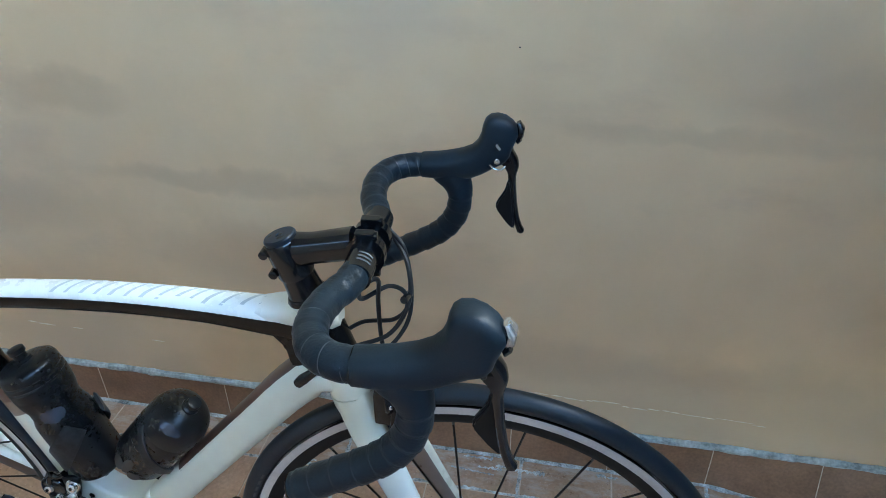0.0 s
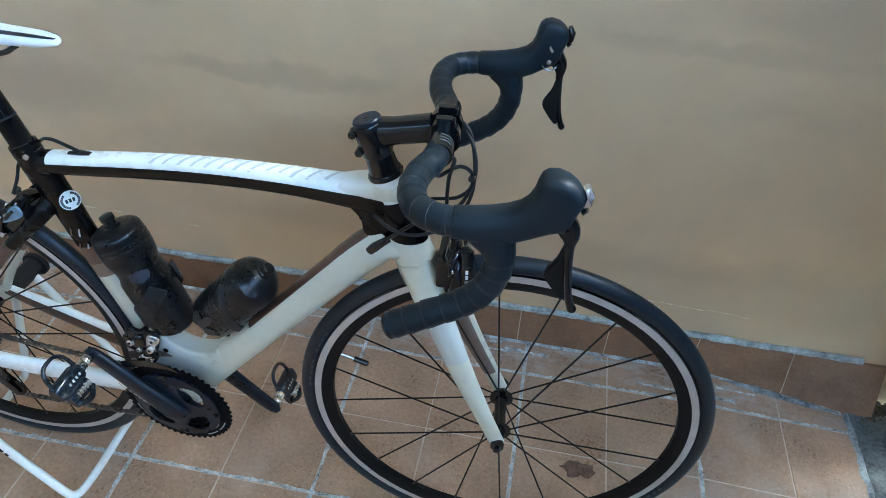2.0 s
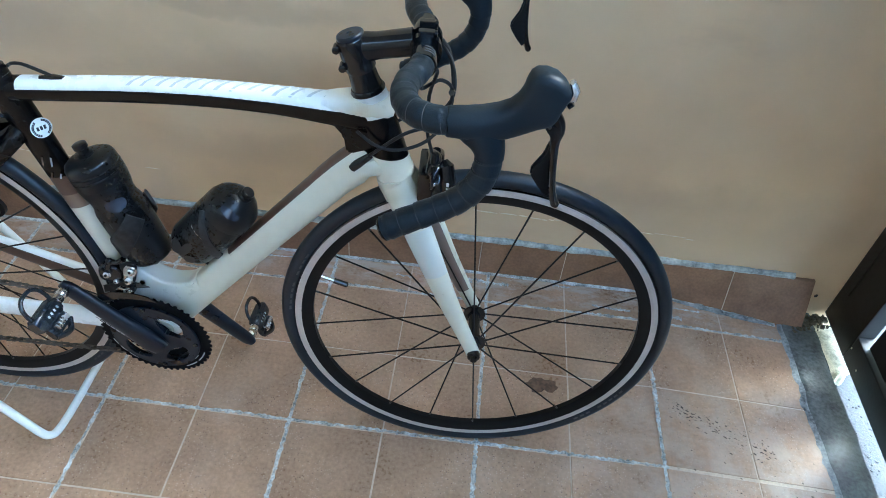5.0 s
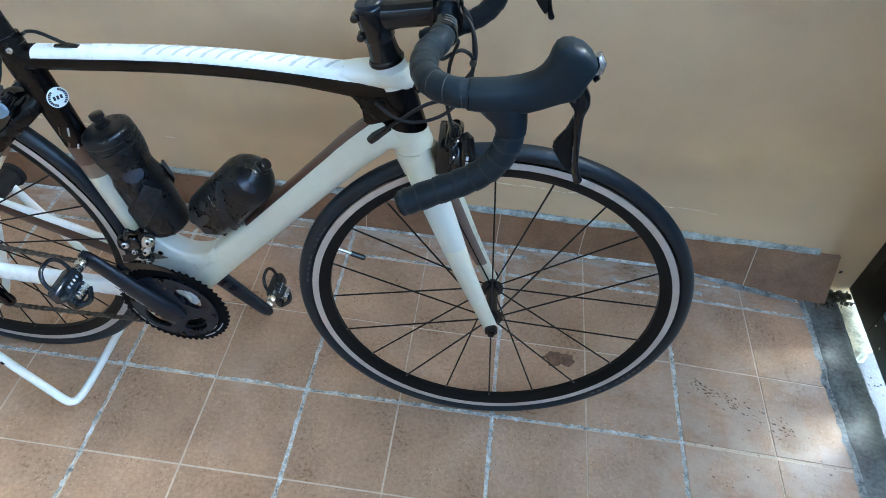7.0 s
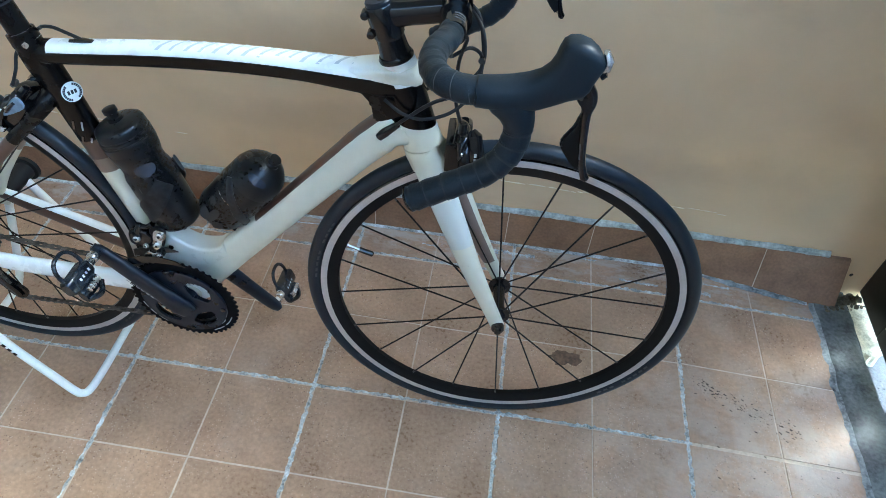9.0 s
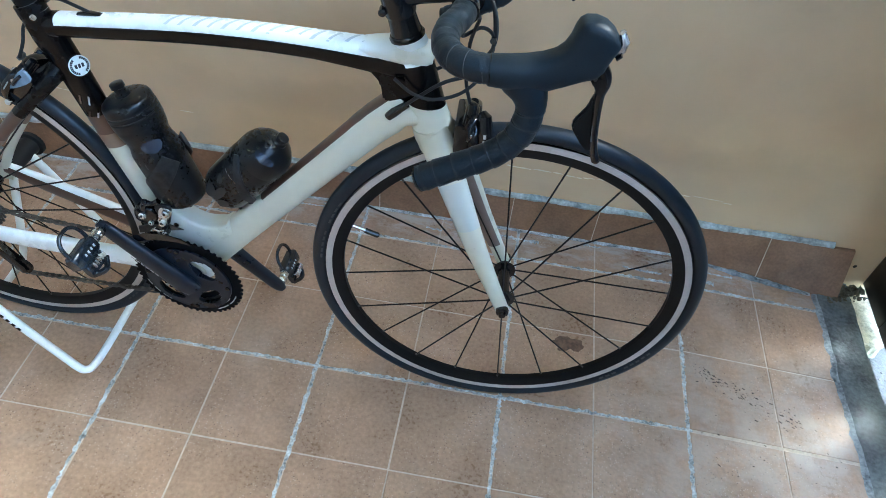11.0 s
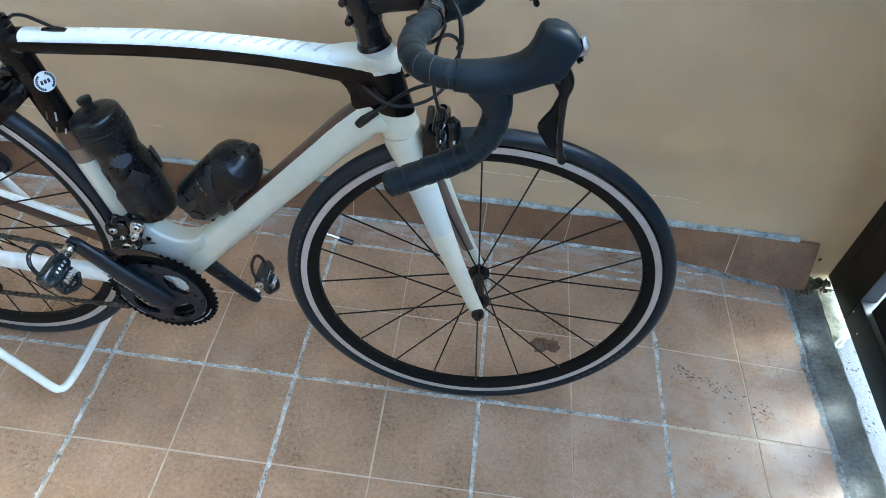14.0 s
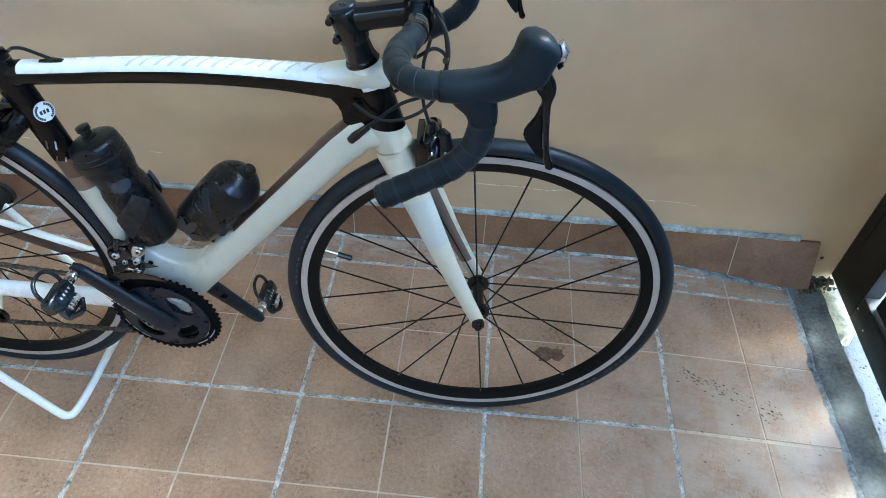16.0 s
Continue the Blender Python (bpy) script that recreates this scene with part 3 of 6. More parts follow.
def build_dirt(fl):
    rnd = random.Random(77)
    part("stain", blot(0.140, 0.162, 0.028, rnd, stretch=(1.2, 0.7), rough=0.6), STAINBROWN, fl, "dark oily stain on a tile", smooth=False)
    # black mould flecks
    bm = B()
    for k in range(230):
        if k < 150:
            u = rnd.random()
            x, y = 0.43 + 0.20 * u + rnd.gauss(0, 0.010), 0.150 - 0.085 * u + rnd.gauss(0, 0.013)
        else:
            x, y = rnd.uniform(0.40, 0.72), rnd.uniform(-0.30, 0.12)
        r = 0.0004 + 0.0013 * rnd.random() ** 2
        lean = -0.45 + rnd.gauss(0, 0.25)
        ln = rnd.uniform(1.2, 4.0)
        ring = [(r * ln * math.cos(a), r * math.sin(a)) for a in (0.2, 1.1, 2.2, 3.3, 4.2, 5.3)]
        vs = [bm.verts.new((x + q * math.cos(lean) - w * math.sin(lean), y + q * math.sin(lean) + w * math.cos(lean), floor_z(x) + 0.0013)) for q, w in ring]
        bm.faces.new(vs)
    ob = part("dirt_flecks", fix(bm), STAINDARK, fl, "scattered black dirt flecks", smooth=False)
    ob["kind"] = "stuff"
    # rubble in the corner by the gate
    bm = B()
    for k in range(110):
        u = rnd.random()
        x, y = 0.765 + 0.100 * u + rnd.gauss(0, 0.004), 0.488 - abs(rnd.gauss(0, 0.022)) - 0.016 * (1 - u)
        r = rnd.uniform(0.002, 0.009)
        ret = bmesh.ops.create_icosphere(bm, subdivisions=1, radius=r)
        turn = Matrix.Rotation(rnd.uniform(0, 6), 3, Vector((rnd.gauss(0, 1), rnd.gauss(0, 1), rnd.gauss(0, 1))).normalized())
        sc = (rnd.uniform(0.7, 1.5), rnd.uniform(0.6, 1.2), rnd.uniform(0.4, 0.9))
        for v in ret["verts"]:
            v.co = turn @ Vector((v.co.x * sc[0], v.co.y * sc[1], v.co.z * sc[2])) + Vector((x, y, floor_z(0.75) + 0.003 + max(0.0, 0.016 - 0.4 * (0.494 - y)) * rnd.random()))
    d = link("rubble", fix(bm), RUBBLE, smooth=False)
    tagged(d, "small heap of crumbled mortar and dirt in the corner", "rubble", kind="stuff")
    bm = B()
    for k in range(600):
        x, y = rnd.uniform(GATE_X - 0.040, GATE_X + 0.20), rnd.uniform(-0.6, 0.34)
        r = rnd.uniform(0.0012, 0.0045)
        ret = bmesh.ops.create_icosphere(bm, subdivisions=1, radius=r)
        for v in ret["verts"]:
            v.co = Vector((v.co.x * rnd.uniform(0.6, 1.4), v.co.y * rnd.uniform(0.6, 1.4), v.co.z * 0.35)) + Vector((x, y, -0.0598))
    d = link("gravel", fix(bm), DARKGRIT, smooth=False)
    tagged(d, "loose dark grit on the ground under the gate", "gravel", kind="stuff")
    # broken end of the cement step; its cream colour stands in for sunlight
    bm = B()
    ys = [0.318 + 0.150 * k / 24 for k in range(25)]
    rows = []
    for k, y in enumerate(ys):
        x1 = 0.925 - 0.045 * max(0.0, 1 - k / 5) + 0.006 * noise.noise(Vector((y * 60, 3, 0)))
        rows.append([bm.verts.new((0.838 + (x1 - 0.838) * i / 5, y + (0.010 * noise.noise(Vector((i * 1.3, 2, 0))) if k == 0 else 0), -0.020 - 0.010 * (i / 5) + 0.003 * noise.noise(Vector((i * 0.9, y * 70, 1))))) for i in range(6)])
    for a, b in zip(rows, rows[1:]):
        for i in range(5):
            bm.faces.new((a[i], a[i + 1], b[i + 1], b[i]))
    low = [bm.verts.new((v.co.x, v.co.y - 0.006, -0.066)) for v in rows[0]]
    for i in range(5):
        bm.faces.new((low[i], low[i + 1], rows[0][i + 1], rows[0][i]))
    d = link("threshold", fix(bm), LEDGE, smooth=False)
    setting(d, "broken cement ledge under the gate, coloured pale as if sunlit", "threshold")


build_dirt(FLOOR)


def build_skirting():
    edges = [-2.35, -2.02, -1.69, -1.36, -1.03, -0.70, -0.365, -0.027, 0.185, 0.39, 0.60, 0.80]
    for a, b in zip(edges, edges[1:]):
        bm = B()
        z0a, z0b = floor_z(a) - 0.002, floor_z(b) - 0.002
        oa, ob_ = max(0, a - 0.39) * 0.13 , max(0, b - 0.39) * 0.13
        pts = [(a + 0.001, WALL_Y - 0.014 - oa, z0a), (b - 0.001, WALL_Y - 0.014 - ob_, z0b), (b - 0.001, WALL_Y - 0.009, 0.102), (a + 0.001, WALL_Y - 0.009, 0.102)]
        back = [(a + 0.001, WALL_Y - 0.001, z0a), (b - 0.001, WALL_Y - 0.001, z0b), (b - 0.001, WALL_Y - 0.001, 0.102), (a + 0.001, WALL_Y - 0.001, 0.102)]
        f = [bm.verts.new(p) for p in pts]
        k = [bm.verts.new(p) for p in back]
        bm.faces.new(f)
        for i in range(4):
            bm.faces.new((f[i], k[i], k[(i + 1) % 4], f[(i + 1) % 4]))
        s = link("baseboard", fix(bm), SKIRT, smooth=False)
        setting(s, "brown terracotta skirting tile along the ochre wall", "skirting tile")
    for a in edges[1:-1]:
        o = max(0, a - 0.39) * 0.13
        bm = B()
        z0 = floor_z(a)
        front = [bm.verts.new(p) for p in ((a - 0.0009, WALL_Y - 0.0146 - o, z0), (a + 0.0009, WALL_Y - 0.0146 - o, z0), (a + 0.0008, WALL_Y - 0.0096, 0.102), (a - 0.0008, WALL_Y - 0.0096, 0.102))]
        back = [bm.verts.new((v.co.x, WALL_Y - 0.002, v.co.z)) for v in front]
        bm.faces.new(front)
        for i in range(4):
            bm.faces.new((front[i], back[i], back[(i + 1) % 4], front[(i + 1) % 4]))
        t = link("trim", fix(bm), THINGROUT, smooth=False)
        setting(t, "thin pale grout joint between skirting tiles", "grout joint")
    # mortar bead along the top
    path, rad = [], []
    x = -2.35
    while x < 0.755:
        path.append((x, WALL_Y - 0.004, 0.108 + 0.003 * noise.noise(Vector((x * 9, 0, 0)))))
        w = 0.0082 + 0.0030 * noise.noise(Vector((x * 22, 5, 0))) + 0.0015 * noise.noise(Vector((x * 75, 2, 0)))
        rad.append((w * 0.9, w))
        x += 0.012
    t = link("trim", tube(path, rad, seg=8, ref=(0, 1, 0)), BEAD)
    setting(t, "uneven pale mortar bead on top of the skirting", "mortar bead")
    path, rad = [], []
    x = -2.35
    while x < 0.74:
        y = WALL_Y - 0.016 - max(0, x - 0.39) * 0.13
        path.append((x, y, floor_z(x)))
        w = 0.006 + 0.003 * noise.noise(Vector((x * 25, 9, 0)))
        if 0.5 < x < 0.68:
            w += 0.003 * math.sin((x - 0.5) / 0.18 * math.pi)
        rad.append((w, w * 0.5))
        x += 0.012
    t = link("trim", tube(path, rad, seg=8, ref=(0, 1, 0)), GROUT)
    setting(t, "rough pale mortar line between skirting and floor", "mortar bead")
    path, rad = [], []
    for k in range(61):
        x = 0.47 + 0.26 * k / 60
        swell = min(1.0, 4 * k / 60, 4 * (60 - k) / 60)
        rag = noise.noise(Vector((x * 45, 7, 0))) + 0.6 * noise.noise(Vector((x * 130, 3, 0)))
        path.append((x, WALL_Y - 0.019 - max(0, x - 0.39) * 0.13 + 0.003 * rag, floor_z(x) + 0.001))
        rad.append((0.002 + swell * max(0.0005, 0.006 + 0.006 * rag), 0.0015 + swell * max(0.0005, 0.003 + 0.003 * rag)))
    t = link("trim", tube(path, rad, seg=10, ref=(0, 1, 0)), MORTAR)
    setting(t, "ragged grey mortar smear at the foot of the skirting", "cement patch")


build_skirting()


def build_threshold():
    bm = B()
    nx, ny = 8, 120
    grid = []
    for j in range(ny + 1):
        y = FLOOR_Y0 + (WALL_Y - 0.004 - FLOOR_Y0) * j / ny
        row = []
        for i in range(nx + 1):
            wob0 = 0.010 * noise.noise(Vector((y * 5, 1.7, 0))) + 0.005 * noise.noise(Vector((y * 22, 4, 0)))
            wob1 = 0.007 * noise.noise(Vector((y * 6, 7.7, 0))) + 0.004 * noise.noise(Vector((y * 30, 2, 0)))
            x0, x1 = 0.748 + wob0, 0.836 + wob1
            x = x0 + (x1 - x0) * i / nx
            z = floor_z(0.75) + 0.004 + 0.003 * noise.noise(Vector((x * 30, y * 14, 0))) - 0.004 * (i / nx) ** 2
            if i == 0:
                z = floor_z(x) + 0.0005
            row.append(bm.verts.new((x, y, z)))
        grid.append(row)
    for j in range(ny):
        for i in range(nx):
            bm.faces.new((grid[j][i], grid[j][i + 1], grid[j + 1][i + 1], grid[j + 1][i]))
        a, b = grid[j][nx], grid[j + 1][nx]
        c, d = bm.verts.new((a.co.x + 0.003, a.co.y, -0.08)), bm.verts.new((b.co.x + 0.003, b.co.y, -0.08))
        bm.faces.new((a, c, d, b))
    bmesh.ops.remove_doubles(bm, verts=bm.verts, dist=1e-5)
    t = link("threshold", fix(bm), CEMENT)
    setting(t, "rough dark grey cement strip along the gate", "threshold")
    rnd = random.Random(21)
    bm = B()
    prev = None
    for j in range(201):
        y = FLOOR_Y0 + (WALL_Y - 0.03 - FLOOR_Y0) * j / 200
        x = 0.748 + 0.010 * noise.noise(Vector((y * 5, 1.7, 0))) + 0.005 * noise.noise(Vector((y * 22, 4, 0)))
        w = 0.007 + 0.007 * noise.noise(Vector((y * 40, 8, 0))) + rnd.uniform(-0.002, 0.002)
        a, b = bm.verts.new((x - w, y, floor_z(x - w) + 0.0012)), bm.verts.new((x + 0.006, y, floor_z(x) + 0.004))
        if prev:
            bm.faces.new((prev[0], prev[1], b, a))
        prev = (a, b)
    part("grout_line", fix(bm), MORTAR, t, "ragged grey mortar edge", smooth=False)


build_threshold()


def build_gate():
    g = new("metal_gate")
    tagged(g, "dark brown painted metal gate with open gaps, closed", "gate")
    y1 = WALL_Y - 0.004
    y0 = -0.9
    x0, x1 = GATE_X, GATE_X + 0.04
    zb, ztop = -0.006, GATE_TOP
    part("frame_post", block((x0, y1 - GATE_POST, zb), (x1, y1, ztop), 0.003), GATE, g, smooth=False)
    part("frame_post", block((x0, y0, zb), (x1, y0 + 0.05, ztop), 0.003), GATE, g, smooth=False)
    part("bottom_rail", block((x0, y0 + 0.051, zb), (x1, y1 - GATE_POST - 0.001, zb + 0.076), 0.003), GATE, g, smooth=False)
    part("top_rail", block((x0, y0 + 0.051, ztop - 0.07), (x1, y1 - GATE_POST - 0.001, ztop), 0.003), GATE, g, smooth=False)
    # rail and panel above, out of view, added to shorten the sun streaks
    part("streak_limit_rail", block((x0, y0 + 0.051, 0.44), (x1, y1 - GATE_POST - 0.001, 0.50), 0.003), GATE, g, smooth=False)
    part("streak_limit_panel", block((x0 + 0.014, y0 + 0.051, 0.502), (x0 + 0.022, y1 - GATE_POST - 0.001, ztop - 0.072), 0.001), GATE, g, smooth=False)
    y = y1 - GATE_POST - GATE_GAP
    while y > y0 + 0.25:
        part("panel", block((x0 + 0.014, y - 0.154, zb + 0.078), (x0 + 0.022, y, 0.438), 0.001), GATE, g, smooth=False)
        y -= 0.154 + GATE_GAP
    # bent latch plate on the post and two screws in the rail
    part("latch_plate", block((x0 - 0.004, y1 - 0.040, 0.10), (x0 - 0.0005, y1 - 0.012, 0.30), 0.001), GATE, g, "small dark plate on the post", smooth=False)
    for yy, zz in ((0.352, 0.036), (0.298, 0.020)):
        part("rail_screw", turned([(0, 0.0028), (0.0012, 0.0022)], (x0 - 0.0002, yy, zz), (-1, 0, 0), 8), FLAKE, g, "small pale screw head")
    return g


build_gate()


# ---- the bicycle, in its own measures: x ahead, y to its left, z up, from the front tyre's contact ----
RW = 0.336
HUB_F = Vector((0, 0, RW))
HUB_R = Vector((-0.9643, 0, RW))
BBC = Vector((-0.5652, 0, 0.2614))
HEAD_D = Vector((-0.2947, 0, 0.9556))
HEAD_F = Vector((-0.0430, 0, 0.3227))
SEAT_D = Vector((-0.2897, 0, 0.9571))
STEER = 0.0632
BIKE_AT = pose(-0.0401, 0.0177, 0.0, 0, 0, -0.62) @ pose(0, 0, 0, -1.30, 0, 0) @ pose(0, 0, 0, 0, 0.07, 0)
TURN = Matrix.Translation(HEAD_F) @ Matrix.Rotation(STEER, 4, HEAD_D) @ Matrix.Translation(-HEAD_F)


def head(z):
    """A point of the steering axis at the height z."""
    return HEAD_F + HEAD_D * ((z - HEAD_F.z) / HEAD_D.z)


def seat(z):
    return BBC + SEAT_D * ((z - BBC.z) / SEAT_D.z)


BAR_TURN = Matrix.Translation(HEAD_F) @ Matrix.Rotation(STEER + 0.030, 4, HEAD_D) @ Matrix.Translation(-HEAD_F)


def barred(bm):
    bm.transform(BAR_TURN)
    return bm


def steered(bm):
    bm.transform(TURN)
    return bm


BIKE = new("road_bicycle")
BIKE.matrix_world = BIKE_AT
tagged(BIKE, "cream, black and brown road bicycle on a white stand", "bicycle")


def build_frame():
    fr = part("frame", tube([BBC + Vector((0, -0.036, 0)), BBC + Vector((0, 0.036, 0))], 0.024, seg=24, ref=(1, 0, 0)), CREAM, BIKE, "cream, black and brown carbon frame")
    # top tube: white above, black below, gently arched
    top = [(-0.690, 0.742), (-0.604, 0.753), (-0.552, 0.760), (-0.468, 0.769), (-0.387, 0.774), (-0.308, 0.776), (-0.230, 0.777), (-0.200, 0.779), (-0.177, 0.780)]
    low = [(-0.690, 0.698), (-0.604, 0.707), (-0.552, 0.713), (-0.468, 0.721), (-0.387, 0.726), (-0.308, 0.727), (-0.230, 0.722), (-0.200, 0.721), (-0.177, 0.722)]
    mid = [(0.5 * (a[0] + b[0]), 0, 0.5 * (a[1] + b[1])) for a, b in zip(top, low)]
    rad = [(0.0165, 0.0165), (0.0170, 0.0170), (0.0172, 0.0170), (0.0175, 0.0175), (0.0180, 0.0175), (0.0190, 0.0180), (0.0208, 0.0220), (0.0218, 0.0252), (0.0195, 0.0255)]
    mids = spline(mid, 5)
    bm = B()
    loft(bm, mids, rad, seg=24, ref=(0, 1, 0), power=2.6, split=lambda a, i: 1 if not (10 < a < 170) or i < 1 else 0)
    part("top_tube", fix(bm), [WHITE, BLACK], fr, "white-topped, black-sided top tube")
    # head tube
    zs = [0.655, 0.684, 0.694, 0.715, 0.751, 0.756, 0.779, 0.784]
    bm = B()
    loft(bm, [head(z) for z in zs], [(0.0255, 0.029), (0.0235, 0.027), (0.0225, 0.0265), (0.0215, 0.026), (0.021, 0.026), (0.0215, 0.026), (0.0215, 0.024), (0.0205, 0.0205)], seg=24, ref=(0, 1, 0), split=lambda a, i: [0, 0, 1, 1, 2, 2, 2][i])
    # the colour border runs level, not square to the tube
    bm.verts.ensure_lookup_table()
    for r, z in ((1, 0.6862), (2, 0.6902)):
        for v in bm.verts[24 * r : 24 * r + 24]:
            v.co += HEAD_D * ((z - v.co.z) / HEAD_D.z)
    part("head_tube", fix(bm), [CREAM, BLACK, WHITE], fr, "black head tube with cream ends")
    # white moulded cap that runs from the top tube round the head
    cap = [(-0.245, 0.7515, 0.7705, 0.0175, 0), (-0.228, 0.7500, 0.7750, 0.0205, 0), (-0.205, 0.7480, 0.7795, 0.0228, 0), (-0.185, 0.7470, 0.7830, 0.0236, 0), (-0.168, 0.7470, 0.7825, 0.0222, 0), (-0.156, 0.7480, 0.7790, 0.0175, 0), (-0.1495, 0.7510, 0.7730, 0.0100, 0)]
    part("head_cap", hull(cap, 28, 2.5), HEADFADE, fr, "off-white moulded head of the top tube")
    # black gusset behind the head tube
    bm = prism([(-0.262, 0.742), (-0.232, 0.733), (-0.217, 0.716), (-0.2135, 0.6890), (-0.160, 0.6890), (-0.172, 0.742)], -0.0175, 0.0175, 0.004)
    part("gusset", bm, BLACK, fr, "black panel at the head")
    bm = B()
    loft(bm, spline([Vector((-0.262, 0, 0.6005)), Vector((-0.2340, 0, 0.6325)), Vector((-0.2050, 0, 0.6590)), Vector((-0.1830, 0, 0.6700)), Vector((-0.1560, 0, 0.6715))], 5), [(0.0200, 0.0268), (0.0212, 0.0282), (0.0225, 0.0275), (0.0232, 0.0195), (0.0220, 0.0160)], seg=32, ref=(0, 1, 0), power=2.5, split=lambda a, i: 1 if 40 < a < 140 and i < 9 else 0)
    part("head_lug", fix(bm), [CREAM, BROWN], fr, "cream moulded junction below the head")
    # down tube: cream sides, brown upper face
    d = Vector((0.66, 0, 0.75)).normalized()
    c = Vector((-0.346, 0, 0.505))
    path = [c + d * t for t in (-0.318, -0.26, -0.18, -0.08, 0.02, 0.12, 0.19, 0.235, 0.25)]
    rad = [(0.022, 0.030), (0.021, 0.029), (0.020, 0.0275), (0.020, 0.0270), (0.020, 0.0270), (0.020, 0.0275), (0.0215, 0.028), (0.022, 0.024), (0.020, 0.016)]
    bm = B()
    loft(bm, path, rad, seg=32, ref=(0, 1, 0), power=2.5, split=lambda a, i: 1 if (40 < a < 140 and 3 <= i <= 6) else 0)
    part("down_tube", fix(bm), [CREAM, BROWN], fr, "cream down tube with a brown upper face")
    # seat tube: black, brown band, cream
    zs = [0.27, 0.32, 0.37, 0.42, 0.520, 0.545, 0.578, 0.64, 0.70, 0.735]
    bow = [0, -0.003, -0.006, -0.008, -0.006, -0.005, -0.003, 0, 0, 0]
    rr = [(0.024, 0.028), (0.020, 0.024), (0.0175, 0.0215), (0.0165, 0.0215), (0.0165, 0.0215), (0.0165, 0.022), (0.0165, 0.0225), (0.0165, 0.024), (0.0165, 0.0265), (0.0175, 0.022)]
    bm = B()
    loft(bm, [seat(z) + Vector((o, 0, 0)) for z, o in zip(zs, bow)], rr, seg=24, ref=(0, 1, 0), split=lambda a, i: 0 if i < 4 else (3 if i == 4 else (1 if i == 5 else 2)))
    part("seat_tube", fix(bm), [CREAM, BROWN, BLACK, TAN], fr, "seat tube, black over a brown band over cream")
    part("seat_clamp", tube([seat(0.732), seat(0.748)], [(0.0195, 0.0215), (0.0188, 0.0205)], seg=24, ref=(0, 1, 0)), BLACK, fr)
    part("clamp_bolt", turned([(0, 0.004), (0.004, 0.004), (0.005, 0.002)], seat(0.737) + Vector((0.012, -0.017, 0)), (0, -1, 0), 12), STEEL, fr, "small silver bolt")
    for s in (-1, 1):
        a = seat(0.655) + Vector((-0.012, 0, 0))
        path = spline([a + Vector((0, s * 0.006, 0)), Vector((-0.715, s * 0.026, 0.632)), Vector((-0.772, s * 0.036, 0.578)), Vector((-0.835, s * 0.045, 0.512)), Vector((-0.905, s * 0.054, 0.425)), HUB_R + Vector((0.012, s * 0.062, 0.02))], 4)
        bm = B()
        loft(bm, path, [(0.011, 0.015), (0.0095, 0.0125), (0.0085, 0.0105), (0.008, 0.009), (0.0075, 0.008), (0.007, 0.008)], seg=14, ref=(0, 1, 0), split=lambda a, i: 0 if i < 8 else (1 if i < 11 else (3 if i < 13 else 2)))
        part("seat_stay", fix(bm), [BLACK, BROWN, CREAM, TAN], fr, "seat stay, black fading to brown and cream")
        up = 0.018 if s > 0 else 0.0
        path = spline([BBC + Vector((-0.015, s * 0.030, 0.0)), BBC + Vector((-0.09, s * 0.037, 0.018)), BBC + Vector((-0.20, s * 0.050, 0.034 + up * 0.4)), HUB_R + Vector((0.08, s * 0.062, -0.025 + up)), HUB_R + Vector((0.008, s * 0.066, -0.004 + up))], 4)
        bm = B()
        loft(bm, path, [(0.012, 0.024), (0.0105, 0.0225), (0.0100, 0.0205), (0.0095, 0.018), (0.007, 0.013)], seg=20, ref=(0, 1, 0), power=2.4, split=lambda a, i: 1 if s > 0 and 60 < a < 222 else 0)
        part("chain_stay", fix(bm), [WHITE, BROWN], fr, "white chain stay" if s < 0 else "white chain stay, dark on its inner side")
        part("dropout", prism([(HUB_R.x - 0.014, RW - 0.014), (HUB_R.x + 0.014, RW - 0.016), (HUB_R.x + 0.030, RW + 0.02), (HUB_R.x + 0.010, RW + 0.03), (HUB_R.x - 0.012, RW + 0.012)], s * 0.062, s * 0.069, 0.001), CREAM, fr)
    web = [(-0.615, 0.300), (-0.608, 0.395), (-0.592, 0.418), (-0.578, 0.404), (-0.565, 0.390), (-0.549, 0.379), (-0.530, 0.3735), (-0.513, 0.3750), (-0.497, 0.3795), (-0.483, 0.3880), (-0.472, 0.360), (-0.500, 0.310), (-0.545, 0.270)]
    part("tube_junction", pad(web, -0.0196, 0.0196, 0.006), FADE, fr, "white moulded junction above the bottom bracket")
    part("frame_port", turned([(0, 0.0045), (0.001, 0.0045)], Vector((-0.577, -0.0212, 0.370)), (0, -1, 0), 14), BLACK, fr, "small dark hole")
    part("bottom_bracket_shell", tube([BBC + Vector((0.02, 0, 0.055)), BBC + Vector((0.0, 0, 0.02)), BBC + Vector((0.02, 0, -0.02))], [(0.02, 0.03), (0.033, 0.045), (0.028, 0.03)], seg=20, ref=(0, 1, 0)), WHITE, fr)
    # decals: pale grey name drawn as plain slanted bars on the top tube

    def top_z(x):
        for p, q in zip(mid, mid[1:]):
            if p[0] <= x <= q[0]:
                f = (x - p[0]) / (q[0] - p[0])
                return p[2] + (q[2] - p[2]) * f
        return mid[-1][2]

    letters = [(0.0, 0.034), (0.041, 0.034), (0.080, 0.036), (0.121, 0.036), (0.162, 0.032), (0.200, 0.038), (0.244, 0.036)]
